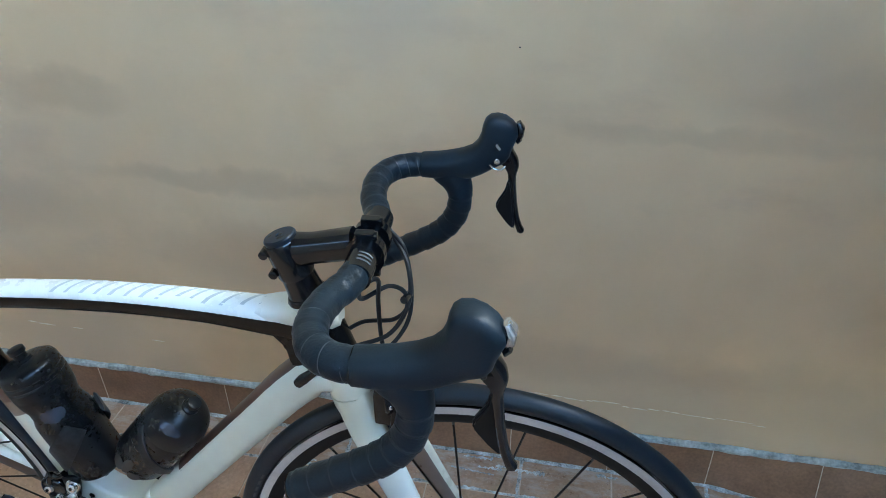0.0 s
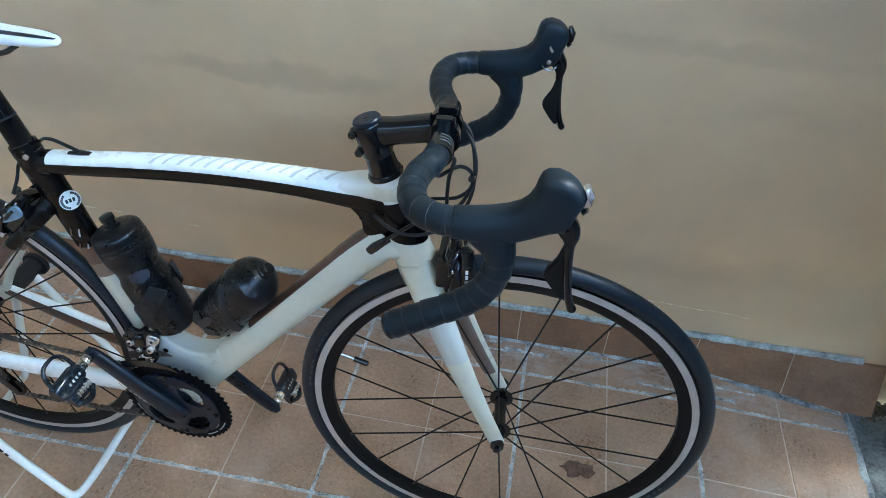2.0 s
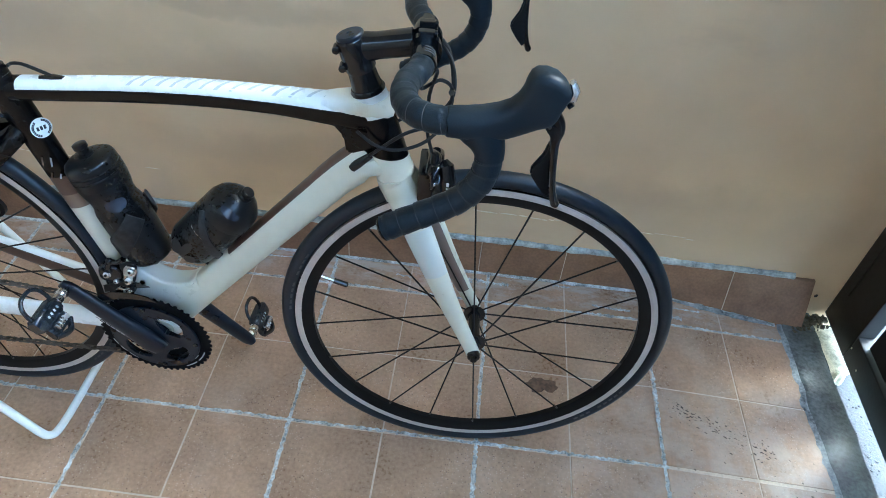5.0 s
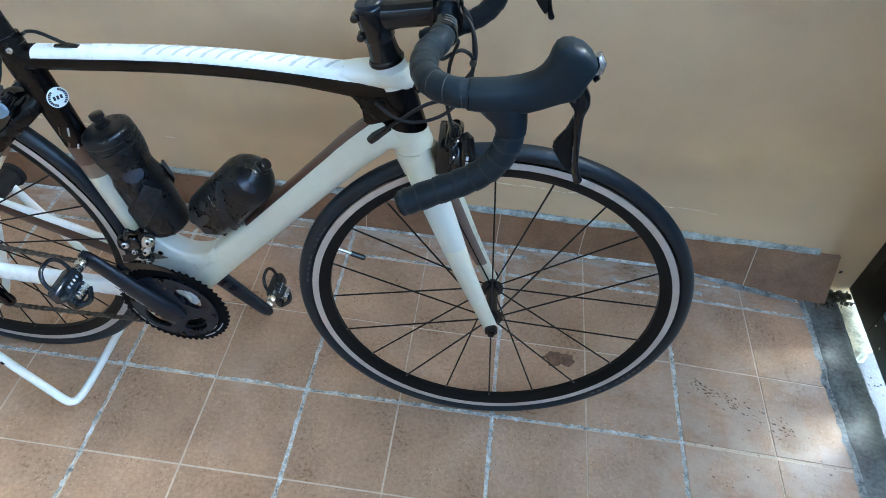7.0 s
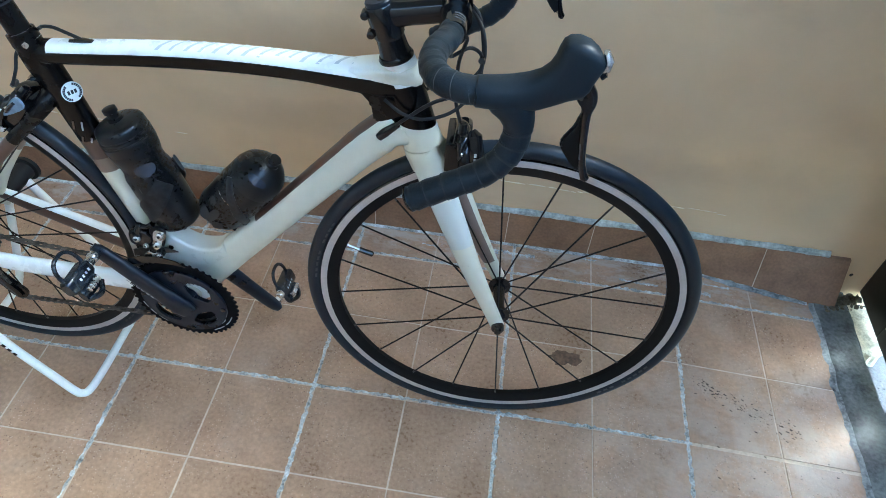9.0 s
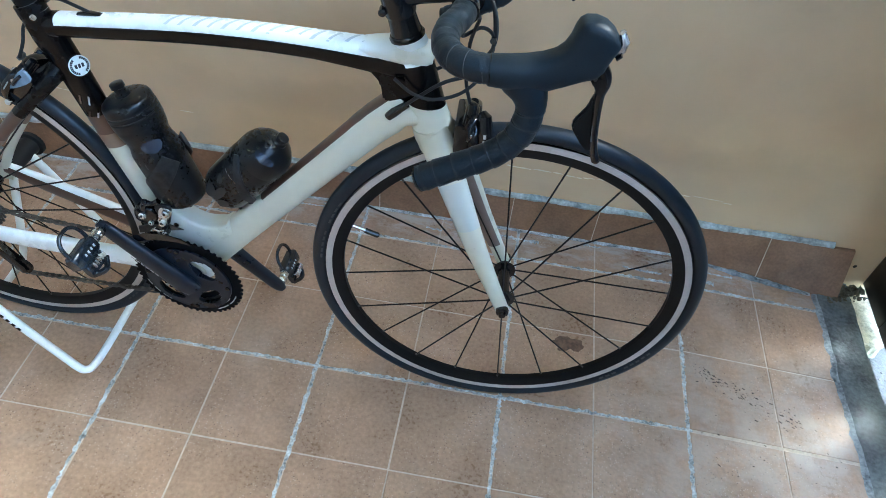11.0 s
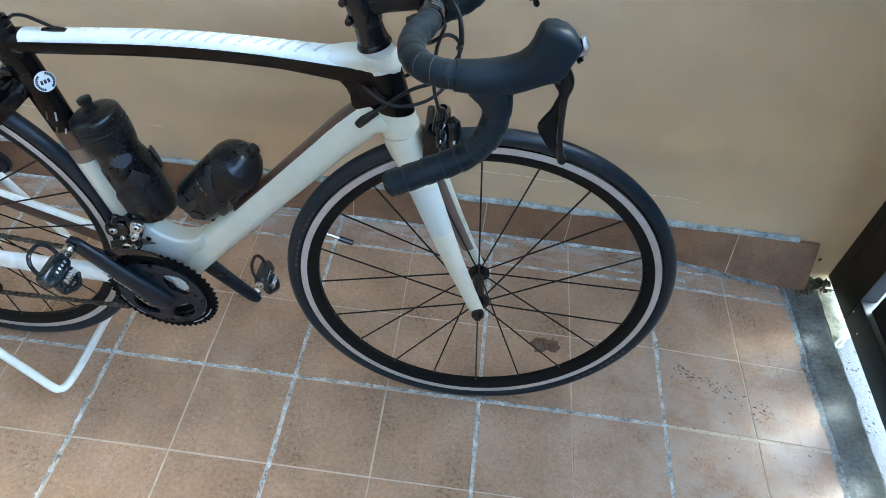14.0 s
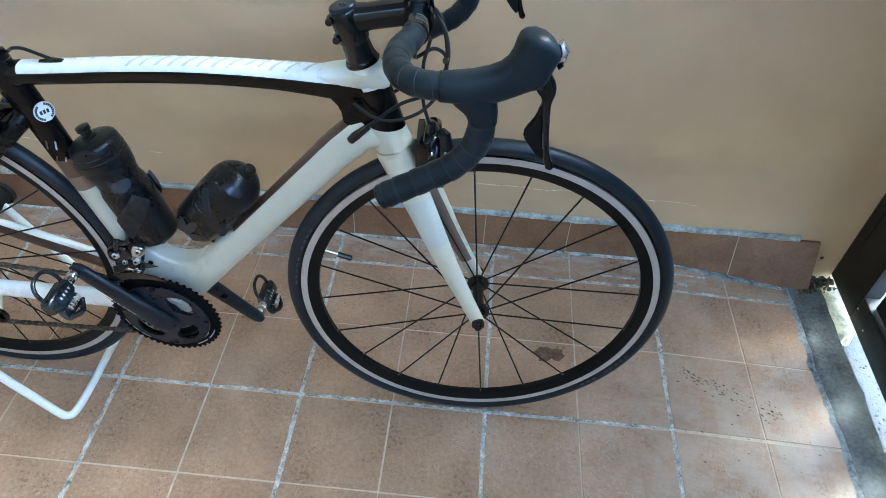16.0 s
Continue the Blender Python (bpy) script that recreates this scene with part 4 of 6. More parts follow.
    for dx, wide in letters:
        for lean, w in ((0.0, 0.0055), (0.58, 0.0045)):
            x = -0.512 + dx + wide * lean
            bm = B()
            rows = []
            for k in range(5):
                yy = -0.014 + 0.024 * k / 4
                off = 0.020 * k / 4
                row = []
                for xx in (x + off, x + off + w):
                    h = (1 - (abs(yy) / 0.018) ** 2.6) ** (1 / 2.6)
                    row.append(bm.verts.new((xx, yy, top_z(xx) + (0.0178 + 0.0045 * max(0.0, min(1.0, (xx + 0.330) / 0.100))) * h + 0.0006)))
                rows.append(row)
            for p, q in zip(rows, rows[1:]):
                bm.faces.new((p[0], p[1], q[1], q[0]))
            part("decal", fix(bm), GREYLOGO, fr, "pale grey slanted stroke", smooth=False)
    for k in range(3):
        bm = B()
        x = -0.222 + 0.0085 * k
        bm.faces.new([bm.verts.new((x + a, b, top_z(x) + 0.0262)) for a, b in ((0, -0.006), (0.006, -0.006), (0.009, 0.003), (0.003, 0.003))])
        part("decal", fix(bm), SADDLEB, fr, "small dark printed bar", smooth=False)
    # round sticker on the seat tube
    nrm = Vector((0.84, -0.54, 0.16)).normalized()
    tx = Vector((0, 0, 1)).cross(nrm).normalized()
    tz = nrm.cross(tx)
    c = seat(0.664) + Vector((0.0258, -0.0098, 0.0))
    part("round_sticker", turned([(0, 0.0150), (0.0012, 0.0150)], c, nrm, 28), WHITE, fr, "round white sticker with a dark ring")
    bm = B()
    for k in range(24):
        if 5 <= k <= 7 or 17 <= k <= 19:
            continue
        a0, a1 = 2 * math.pi * k / 24, 2 * math.pi * (k + 0.86) / 24
        bm.faces.new([bm.verts.new(c + nrm * 0.0016 + tx * (r * math.cos(t)) + tz * (r * math.sin(t))) for r, t in ((0.0102, a0), (0.0137, a0), (0.0137, a1), (0.0102, a1))])
    part("sticker_ring", fix(bm), SADDLEB, fr, "dark blue ring print", smooth=False)
    for k in range(3):
        bm = B()
        o2 = c + nrm * 0.0016 + tx * (-0.007 + 0.005 * k)
        bm.faces.new([bm.verts.new(o2 + tx * u + tz * w) for u, w in ((0, -0.003), (0.0035, -0.003), (0.0035, 0.003), (0, 0.003))])
        part("sticker_bar", fix(bm), SADDLEB, fr, "dark printed bar", smooth=False)
    for zz, hh in ((0.600, 0.016), (0.578, 0.010)):
        for k in range(2):
            bm = B()
            o2 = seat(zz) + Vector((-0.010 + 0.014 * k, -0.0172, 0))
            bm.faces.new([bm.verts.new(o2 + Vector(q)) for q in ((0, 0, 0), (0.003, 0, 0), (0.006, 0, hh), (0.003, 0, hh))])
            part("decal", fix(bm), BROWN if k == 0 else LABELGREY, fr, "slanted printed bar", smooth=False)
    return fr


def build_fork():
    fk = part("fork", steered(tube([head(0.654), head(0.640), head(0.622), head(0.606)], [(0.0262, 0.0295), (0.0275, 0.0300), (0.0300, 0.0270), (0.0280, 0.0190)], seg=24, ref=(0, 1, 0))), CREAM, BIKE, "cream carbon fork")
    for s in (-1, 1):
        top = head(0.615) + Vector((0.009, 0, 0))
        low = HUB_F + Vector((0.0, 0, -0.004))
        path = spline([head(0.652) + Vector((0.000, s * 0.012, 0)), top + Vector((0, s * 0.027, 0)), top + (low - top) * 0.25 + Vector((0, s * 0.039, 0)), top + (low - top) * 0.55 + Vector((-0.002, s * 0.046, 0)), top + (low - top) * 0.82 + Vector((-0.001, s * 0.051, 0)), low + Vector((0, s * 0.054, 0))], 4)
        bm = B()
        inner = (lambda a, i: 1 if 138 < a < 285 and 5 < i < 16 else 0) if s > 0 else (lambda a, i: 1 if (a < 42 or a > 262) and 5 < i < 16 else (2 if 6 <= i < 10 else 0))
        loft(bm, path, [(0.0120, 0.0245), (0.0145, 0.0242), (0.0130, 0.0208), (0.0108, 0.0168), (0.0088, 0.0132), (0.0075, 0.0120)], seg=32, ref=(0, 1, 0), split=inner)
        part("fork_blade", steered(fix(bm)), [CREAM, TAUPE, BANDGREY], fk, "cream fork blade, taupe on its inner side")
        part("axle_nut", steered(turned([(0, 0.010), (0.004, 0.011), (0.010, 0.0105), (0.012, 0.0065), (0.017, 0.0055), (0.018, 0.003)], HUB_F + Vector((0, s * 0.056, 0)), (0, s, 0), 18)), ALLOYB, fk, "black quick-release nut")
    return fk


def build_wheel(name, hub, spokes, start, flange, steer=False, label="", cross=1.15):
    do = steered if steer else (lambda b: b)
    # rim with a machined brake track
    prof = [(-0.0100, 0.3125), (-0.0103, 0.3115), (-0.0104, 0.3005), (-0.0098, 0.2990), (-0.0085, 0.2900), (-0.0045, 0.2815), (0.0045, 0.2815), (0.0085, 0.2900), (0.0098, 0.2990), (0.0104, 0.3005), (0.0103, 0.3115), (0.0100, 0.3125)]
    bm = B()
    lathe(bm, prof, hub, (0, 1, 0), 96, cap=False)
    bm.faces.ensure_lookup_table()
    for i, f in enumerate(bm.faces):
        f.material_index = 1 if i // 96 in (1, 9) else 0
    wh = part(name, do(fix(bm)), [RIM, TRACK], BIKE, label)
    bm = B()
    path = [hub + Vector((math.cos(a) * 0.3235, 0, math.sin(a) * 0.3235)) for a in [2 * math.pi * k / 120 for k in range(120)]]
    loft(bm, path, 0.0128, seg=18, ref=(0, 1, 0), closed=True)
    part("tyre", do(fix(bm)), TYRE, wh, "slick black road tyre")
    for a0, a1 in [(151 + 2.6 * k, 152.7 + 2.6 * k) for k in range(10) if k != 4] + [(314 + 2.6 * k, 315.7 + 2.6 * k) for k in range(9) if k != 3]:
        bm = B()
        rows = [[bm.verts.new(hub + Vector((math.cos(radians(a0 + (a1 - a0) * k / 4)) * r, yy, math.sin(radians(a0 + (a1 - a0) * k / 4)) * r))) for k in range(5)] for r, yy in ((0.3172, -0.0114), (0.3206, -0.0128))]
        for k in range(4):
            bm.faces.new((rows[0][k], rows[0][k + 1], rows[1][k + 1], rows[1][k]))
        part("tyre_print", do(fix(bm)), TYRESIDE, wh, "worn grey printed bar", smooth=False)
    hb = [(-0.050, 0.0075), (-0.046, 0.0105), (-0.040, 0.011), (-flange - 0.002, 0.012), (-flange - 0.001, 0.0195), (-flange + 0.003, 0.0195), (-flange + 0.005, 0.011), (0, 0.0095), (flange - 0.005, 0.011), (flange - 0.003, 0.0195), (flange + 0.001, 0.0195), (flange + 0.002, 0.012), (0.040, 0.011), (0.046, 0.0105), (0.050, 0.0075)]
    part("hub", do(turned(hb, hub, (0, 1, 0), 28)), ALLOYB, wh, "black hub")
    for k in range(spokes):
        a = start + 2 * math.pi * k / spokes
        s = -1 if k % 2 == 0 else 1
        lead = (1 if (k // 2) % 2 == 0 else -1) * cross
        p0 = hub + Vector((math.cos(a + lead) * 0.0175, s * flange, math.sin(a + lead) * 0.0175))
        p1 = hub + Vector((math.cos(a) * 0.2830, s * 0.002, math.sin(a) * 0.2830))
        part("spoke", do(tube([p0, p1], 0.00150, seg=6)), SPOKE, wh)
        pn = p1 + (p0 - p1).normalized() * 0.007
        part("nipple", do(tube([pn, p1], 0.0017, seg=8)), DARKSTEEL, wh, "small silver nipple")
    return wh


def build_valve(wheel, hub, ang):
    d = Vector((-math.cos(ang), 0, -math.sin(ang)))
    o = hub - d * 0.282
    part("valve", steered(turned([(0, 0.0045), (0.002, 0.0045), (0.0025, 0.003), (0.022, 0.0030), (0.0225, 0.0042), (0.045, 0.0042), (0.047, 0.002)], o, d, 14)), [STEEL], wheel, "valve stem with black cap")
    bm = turned([(0.0, 0.0047), (0.023, 0.0047), (0.025, 0.0025)], o + d * 0.023, d, 14)
    part("valve_cap", steered(bm), ALLOYB, wheel, "black valve cap")


def build_cockpit():
    st = part("stem", barred(tube(spline([head(0.840) + Vector((-0.002, 0, 0.0)), head(0.840) + Vector((0.03, 0, 0.006)), Vector((-0.128, 0, 0.8545))], 4), [(0.017, 0.021), (0.0145, 0.0165), (0.016, 0.017)], seg=20, ref=(0, 1, 0), power=2.6)), ALLOYB, BIKE, "glossy black alloy stem")
    part("steerer_clamp", barred(tube([head(0.812), head(0.816), head(0.851), head(0.854)], [(0.0185, 0.0185), (0.0195, 0.0205), (0.0195, 0.0205), (0.0185, 0.0185)], seg=24, ref=(0, 1, 0))), ALLOYB, st)
    part("top_cap", barred(turned([(0, 0.0175), (0.004, 0.0180), (0.006, 0.0165), (0.0062, 0.004), (0.005, 0.0035)], head(0.854), HEAD_D, 24)), CARBON, st, "grey stem cap")
    part("spacer", barred(turned([(0, 0.0195), (0.001, 0.0205), (0.012, 0.0190), (0.030, 0.0180)], head(0.788), HEAD_D, 24)), ALLOYB, st, "tapered black spacer")
    part("headset_ring", barred(turned([(0, 0.0230), (0.003, 0.0235), (0.007, 0.0215)], head(0.783), HEAD_D, 28)), ALLOYB, st)
    for z in (0.817, 0.841):
        part("clamp_bolt", barred(turned([(-0.008, 0.005), (0.006, 0.005), (0.007, 0.003)], head(z) + Vector((-0.021, -0.008, 0)), (0, -1, 0), 12)), ALLOYB, st)
    bc = Vector((-0.114, 0, 0.852))
    for yy in (-0.0150, 0.0150):
        part("face_plate", barred(tube([bc + Vector((0.001, yy - 0.0065, 0)), bc + Vector((0.001, yy + 0.0065, 0))], [(0.0200, 0.0205), (0.0200, 0.0205)], seg=26, ref=(1, 0, 0), power=2.3)), ALLOYB, st, "black clamp band round the bar")
        for dz in (-0.0225, 0.0215):
            part("plate_ear", barred(block(bc + Vector((-0.009, yy - 0.0055, dz - 0.0038)), bc + Vector((0.011, yy + 0.0055, dz + 0.0038)), 0.0018)), ALLOYB, st, "black clamp ear", smooth=False)
            part("plate_bolt", barred(turned([(0, 0.0042), (0.003, 0.0042), (0.0036, 0.0026)], bc + Vector((0.011, yy, dz)), (1, 0, 0), 12)), ALLOYB, st)
    hbar = part("handlebar", barred(tube([bc + Vector((0, -0.06, 0)), bc + Vector((0, 0.06, 0))], 0.0157, seg=20, ref=(1, 0, 0))), ALLOYB, BIKE, "black drop handlebar wrapped in tape")
    # pale printed mark beside the clamp
    for k in range(3):
        y = -0.036 - k * 0.006
        bm = B()
        loft(bm, [bc + Vector((0, y, 0)), bc + Vector((0, y - 0.0028, 0))], 0.01595, seg=32, ref=(1, 0, 0), caps=False)
        bmesh.ops.delete(bm, geom=[f for f in bm.faces if not (f.calc_center_median().z > bc.z + 0.009 and f.calc_center_median().x > bc.x + 0.001)], context="FACES")
        part("decal", barred(bm), TYRESIDE, hbar, "short pale printed bar", smooth=False)
    for s in (-1, 1):
        build_bar_side(hbar, bc, s)
    return st


def slanted_hull(stations, seg=28, y=0.0):
    """Skin sections that each lie between a lower and an upper point: (low x, low z, top x, top z, half width, sideways shift, squareness)."""
    bm = B()
    rings = []
    for lx, lz, tx, tz, w, dy, power in stations:
        c0 = Vector((0.5 * (lx + tx), y + dy, 0.5 * (lz + tz)))
        up = Vector((0.5 * (tx - lx), 0, 0.5 * (tz - lz)))
        ring = []
        for k in range(seg):
            a = 2 * math.pi * k / seg
            c, q = math.cos(a), math.sin(a)
            c = math.copysign(abs(c) ** (2 / power), c)
            q = math.copysign(abs(q) ** (2 / power), q)
            ring.append(bm.verts.new(c0 + Vector((0, c * w, 0)) + up * q))
        rings.append(ring)
    for a, b in zip(rings, rings[1:]):
        for k in range(seg):
            bm.faces.new((a[k], a[(k + 1) % seg], b[(k + 1) % seg], b[k]))
    bm.faces.new(list(reversed(rings[0])))
    bm.faces.new(rings[-1])
    return bm


def build_bar_side(hbar, bc, s):
    ramp = [bc + Vector((0, s * 0.045, 0)), bc + Vector((-0.005, s * 0.072, 0)), bc + Vector((-0.0145, s * 0.098, 0.002)), Vector((-0.1325, s * 0.130, 0.857)), Vector((-0.1295, s * 0.156, 0.858)), Vector((-0.118, s * 0.177, 0.8585)), Vector((-0.098, s * 0.1885, 0.8590)), Vector((-0.076, s * 0.1905, 0.8590))]
    drop = [Vector((-0.056, s * 0.1905, 0.8560)), Vector((-0.0425, s * 0.1905, 0.8440)), Vector((-0.0370, s * 0.1905, 0.8250)), Vector((-0.0380, s * 0.191, 0.8040)), Vector((-0.0455, s * 0.192, 0.7830)), Vector((-0.0600, s * 0.193, 0.7650)), Vector((-0.0790, s * 0.194, 0.7515)), Vector((-0.1030, s * 0.195, 0.7385)), Vector((-0.1280, s * 0.196, 0.7250)), Vector((-0.1470, s * 0.197, 0.7150))]
    pts = ramp + drop
    path = spline(pts, 10)
    # overlapping turns: each swells slowly and ends in a small step
    rad = [0.0149 + (0.0014 if i > 85 else 0.0008) * ((i / 8.0) % 1.0) for i in range(len(path))]
    part("bar_tape", barred(tube(path, rad, seg=20)), TAPE, hbar, "wrapped black bar tape")
    for k in (34, 50, 57, 64):
        c, d = path[k], (path[k + 1] - path[k - 1]).normalized()
        d = (d + Vector((0.25, 0.1 * s, 0.2))).normalized()
        part("tape_edge", barred(tube([c - d * 0.0004, c + d * 0.0004], rad[k] + 0.0004, seg=24)), SCUFF, hbar, "worn pale edge of the tape")
    for k in range(96, len(path) - 6, 8) if s < 0 else ():
        c, d = path[k], (path[k + 1] - path[k - 1]).normalized()
        d = (d + Vector((0.16, 0.05 * s, 0.16))).normalized()
        part("tape_edge", barred(tube([c - d * 0.0012, c + d * 0.0006], [rad[k] + 0.0009, rad[k] + 0.0013], seg=24)), TAPEEDGE, hbar, "overlapping edge of the tape")
    end = pts[-1]
    part("end_plug", barred(turned([(0, 0.0150), (0.0015, 0.0152), (0.004, 0.0125), (0.005, 0.006)], end, (pts[-1] - pts[-2]), 20)), ALLOYB, hbar)
    # hood: a body along the ramp that rises into a squared knob, and a collar round the drop
    y = s * 0.191
    rows = [(-0.086, 0.8455, -0.086, 0.8735, 0.0155, 0, 2.2), (-0.084, 0.8435, -0.084, 0.8750, 0.0166, 0, 2.2), (-0.066, 0.8425, -0.065, 0.8765, 0.0170, 0, 2.3), (-0.050, 0.8410, -0.050, 0.8790, 0.0172, 0, 2.3), (-0.034, 0.8420, -0.034, 0.8830, 0.0172, -0.0005, 2.3), (-0.022, 0.8455, -0.0220, 0.8880, 0.0172, -0.001, 2.4), (-0.010, 0.8505, -0.0150, 0.8950, 0.0172, -0.001, 2.5), (0.000, 0.8560, -0.0112, 0.9040, 0.0170, 0, 2.7), (0.008, 0.8608, -0.0095, 0.9130, 0.0170, 0.001, 3.0), (0.0150, 0.8650, -0.0065, 0.9205, 0.0170, 0.002, 4.0), (0.0200, 0.8690, -0.0010, 0.9248, 0.0170, 0.003, 4.6), (0.0245, 0.8755, 0.0080, 0.9262, 0.0166, 0.004, 4.4), (0.0272, 0.8835, 0.0180, 0.9245, 0.0158, 0.005, 3.0), (0.0305, 0.8920, 0.0265, 0.9185, 0.0140, 0.006, 2.6), (0.0338, 0.8990, 0.0325, 0.9110, 0.0095, 0.007, 2.2)]
    rows = [(a, b, c, d, w, s * e, p) for a, b, c, d, w, e, p in rows]
    bm = slanted_hull(rows, 32, y)
    loft(bm, [Vector((-0.0500, y, 0.8600)), Vector((-0.0450, y, 0.8470)), Vector((-0.0405, y, 0.8370)), Vector((-0.0375, y, 0.8280)), Vector((-0.0368, y, 0.8225))], [(0.0160, 0.0300), (0.0164, 0.0245), (0.0164, 0.0190), (0.0164, 0.0170), (0.0161, 0.0163)], seg=24, ref=(0, 1, 0))
    hood = part("brake_hood", barred(fix(bm)), RUBBER, hbar, "black rubber brake hood")
    part("hood_edge", barred(tube([Vector((-0.0845, y, 0.8592)), Vector((-0.0838, y, 0.8592))], [(0.0169, 0.0160), (0.0169, 0.0160)], seg=28, ref=(0, 1, 0))), BLACK, hood, "dark lip of the hood")
    yc = y + s * 0.007
    part("name_plate", barred(tube([Vector((0.0315, yc, 0.8950)), Vector((0.0360, yc, 0.9010)), Vector((0.0372, yc, 0.9090)), Vector((0.0335, yc, 0.9165))], [(0.005, 0.003), (0.0088, 0.0045), (0.0088, 0.0045), (0.005, 0.003)], seg=14, ref=(0, 1, 0), power=3.0)), SILVERPLATE if s < 0 else ALLOYB, hood, "silver lever cap" if s < 0 else "dark lever cap")
    part("plate_band", barred(tube([Vector((0.0325, yc, 0.8925)), Vector((0.0368, yc, 0.8965))], [(0.0100, 0.0035), (0.0100, 0.0030)], seg=12, ref=(0, 1, 0))), ALLOYB, hood, "black edge under the lever cap")
    # bolts and spring on the inner side
    yi = y - s * 0.0165
    part("inner_bolt", barred(turned([(0, 0.0036), (0.0020, 0.0036), (0.0026, 0.0022)], Vector((0.0098, yi, 0.8745)), (0, -s, 0), 14)), STEEL, hood, "small bright bolt")
    part("inner_link", barred(tube([Vector((0.0080, yi - s * 0.001, 0.8960)), Vector((0.0125, yi - s * 0.001, 0.8895))], 0.0018, seg=8)), STEEL, hood, "small bright link")
    part("lever_spring", barred(tube(spline([Vector((0.0010, yi - s * 0.001, 0.8700)), Vector((0.0070, yi - s * 0.0015, 0.8648)), Vector((0.0150, yi - s * 0.0015, 0.8640)), Vector((0.0205, yi - s * 0.001, 0.8690))], 5), 0.0011, seg=6)), STEEL, hood, "bright bent wire")
    # brake lever: a pivot boss, a curved blade that ends in a small ball, and the shift paddle behind it
    yl = y + s * 0.004
    lp = spline([Vector((0.0225, yl, 0.8920)), Vector((0.0235, yl, 0.8800)), Vector((0.0285, yl, 0.8690)), Vector((0.0300, yl, 0.8600)), Vector((0.0285, yl, 0.8470)), Vector((0.0300, yl + s * 0.001, 0.8300)), Vector((0.0325, yl + s * 0.002, 0.8080)), Vector((0.0360, yl + s * 0.002, 0.7880)), Vector((0.0400, yl + s * 0.002, 0.7740)), Vector((0.0430, yl + s * 0.002, 0.7670)), Vector((0.0440, yl + s * 0.002, 0.7635))], 5)
    part("lever_blade", barred(tube(lp, [(0.0090, 0.0050), (0.0088, 0.0060), (0.0080, 0.0068), (0.0075, 0.0066), (0.0065, 0.0054), (0.0056, 0.0046), (0.0052, 0.0042), (0.0050, 0.0040), (0.0050, 0.0044), (0.0050, 0.0050), (0.0026, 0.0026)], seg=16, ref=(0, 1, 0), power=2.4)), ALLOYB, hood, "black brake lever blade")
    part("lever_boss", barred(prism([(0.0135, 0.8690), (0.0300, 0.8700), (0.0310, 0.8560), (0.0270, 0.8480), (0.0235, 0.8490), (0.0220, 0.8560), (0.0165, 0.8610)], yl - 0.0075, yl + 0.0075, 0.0018)), ALLOYB, hood, "black lever pivot")
    bm = prism([(0.0265, 0.8480), (0.0225, 0.8400), (0.0210, 0.8300), (0.0170, 0.8230), (0.0105, 0.8125), (0.0090, 0.8070), (0.0100, 0.8015), (0.0160, 0.7925), (0.0240, 0.7815), (0.0330, 0.7725), (0.0350, 0.7760), (0.0325, 0.8000), (0.0295, 0.8300)], yl - s * 0.0080, yl - s * 0.0010, 0.0022)
    part("shift_paddle", barred(bm), PADDLE, hood, "black shift paddle")
    part("paddle_slot", barred(tube([Vector((0.0292, yl + s * 0.0056, 0.8130)), Vector((0.0318, yl + s * 0.0056, 0.7930))], [(0.0008, 0.0010), (0.0008, 0.0010)], seg=6, ref=(0, 1, 0))), SCUFF, hood, "worn pale line on the lever")
    for x, z, r in ((0.0120, 0.8690, 0.0030), (0.0185, 0.8680, 0.0022)):
        part("pivot_screw", barred(turned([(0, r), (0.0012, r * 0.9)], Vector((x, y + s * 0.0125, z)), (0, s, 0), 12)), DARKSTEEL, hood, "small steel screw")


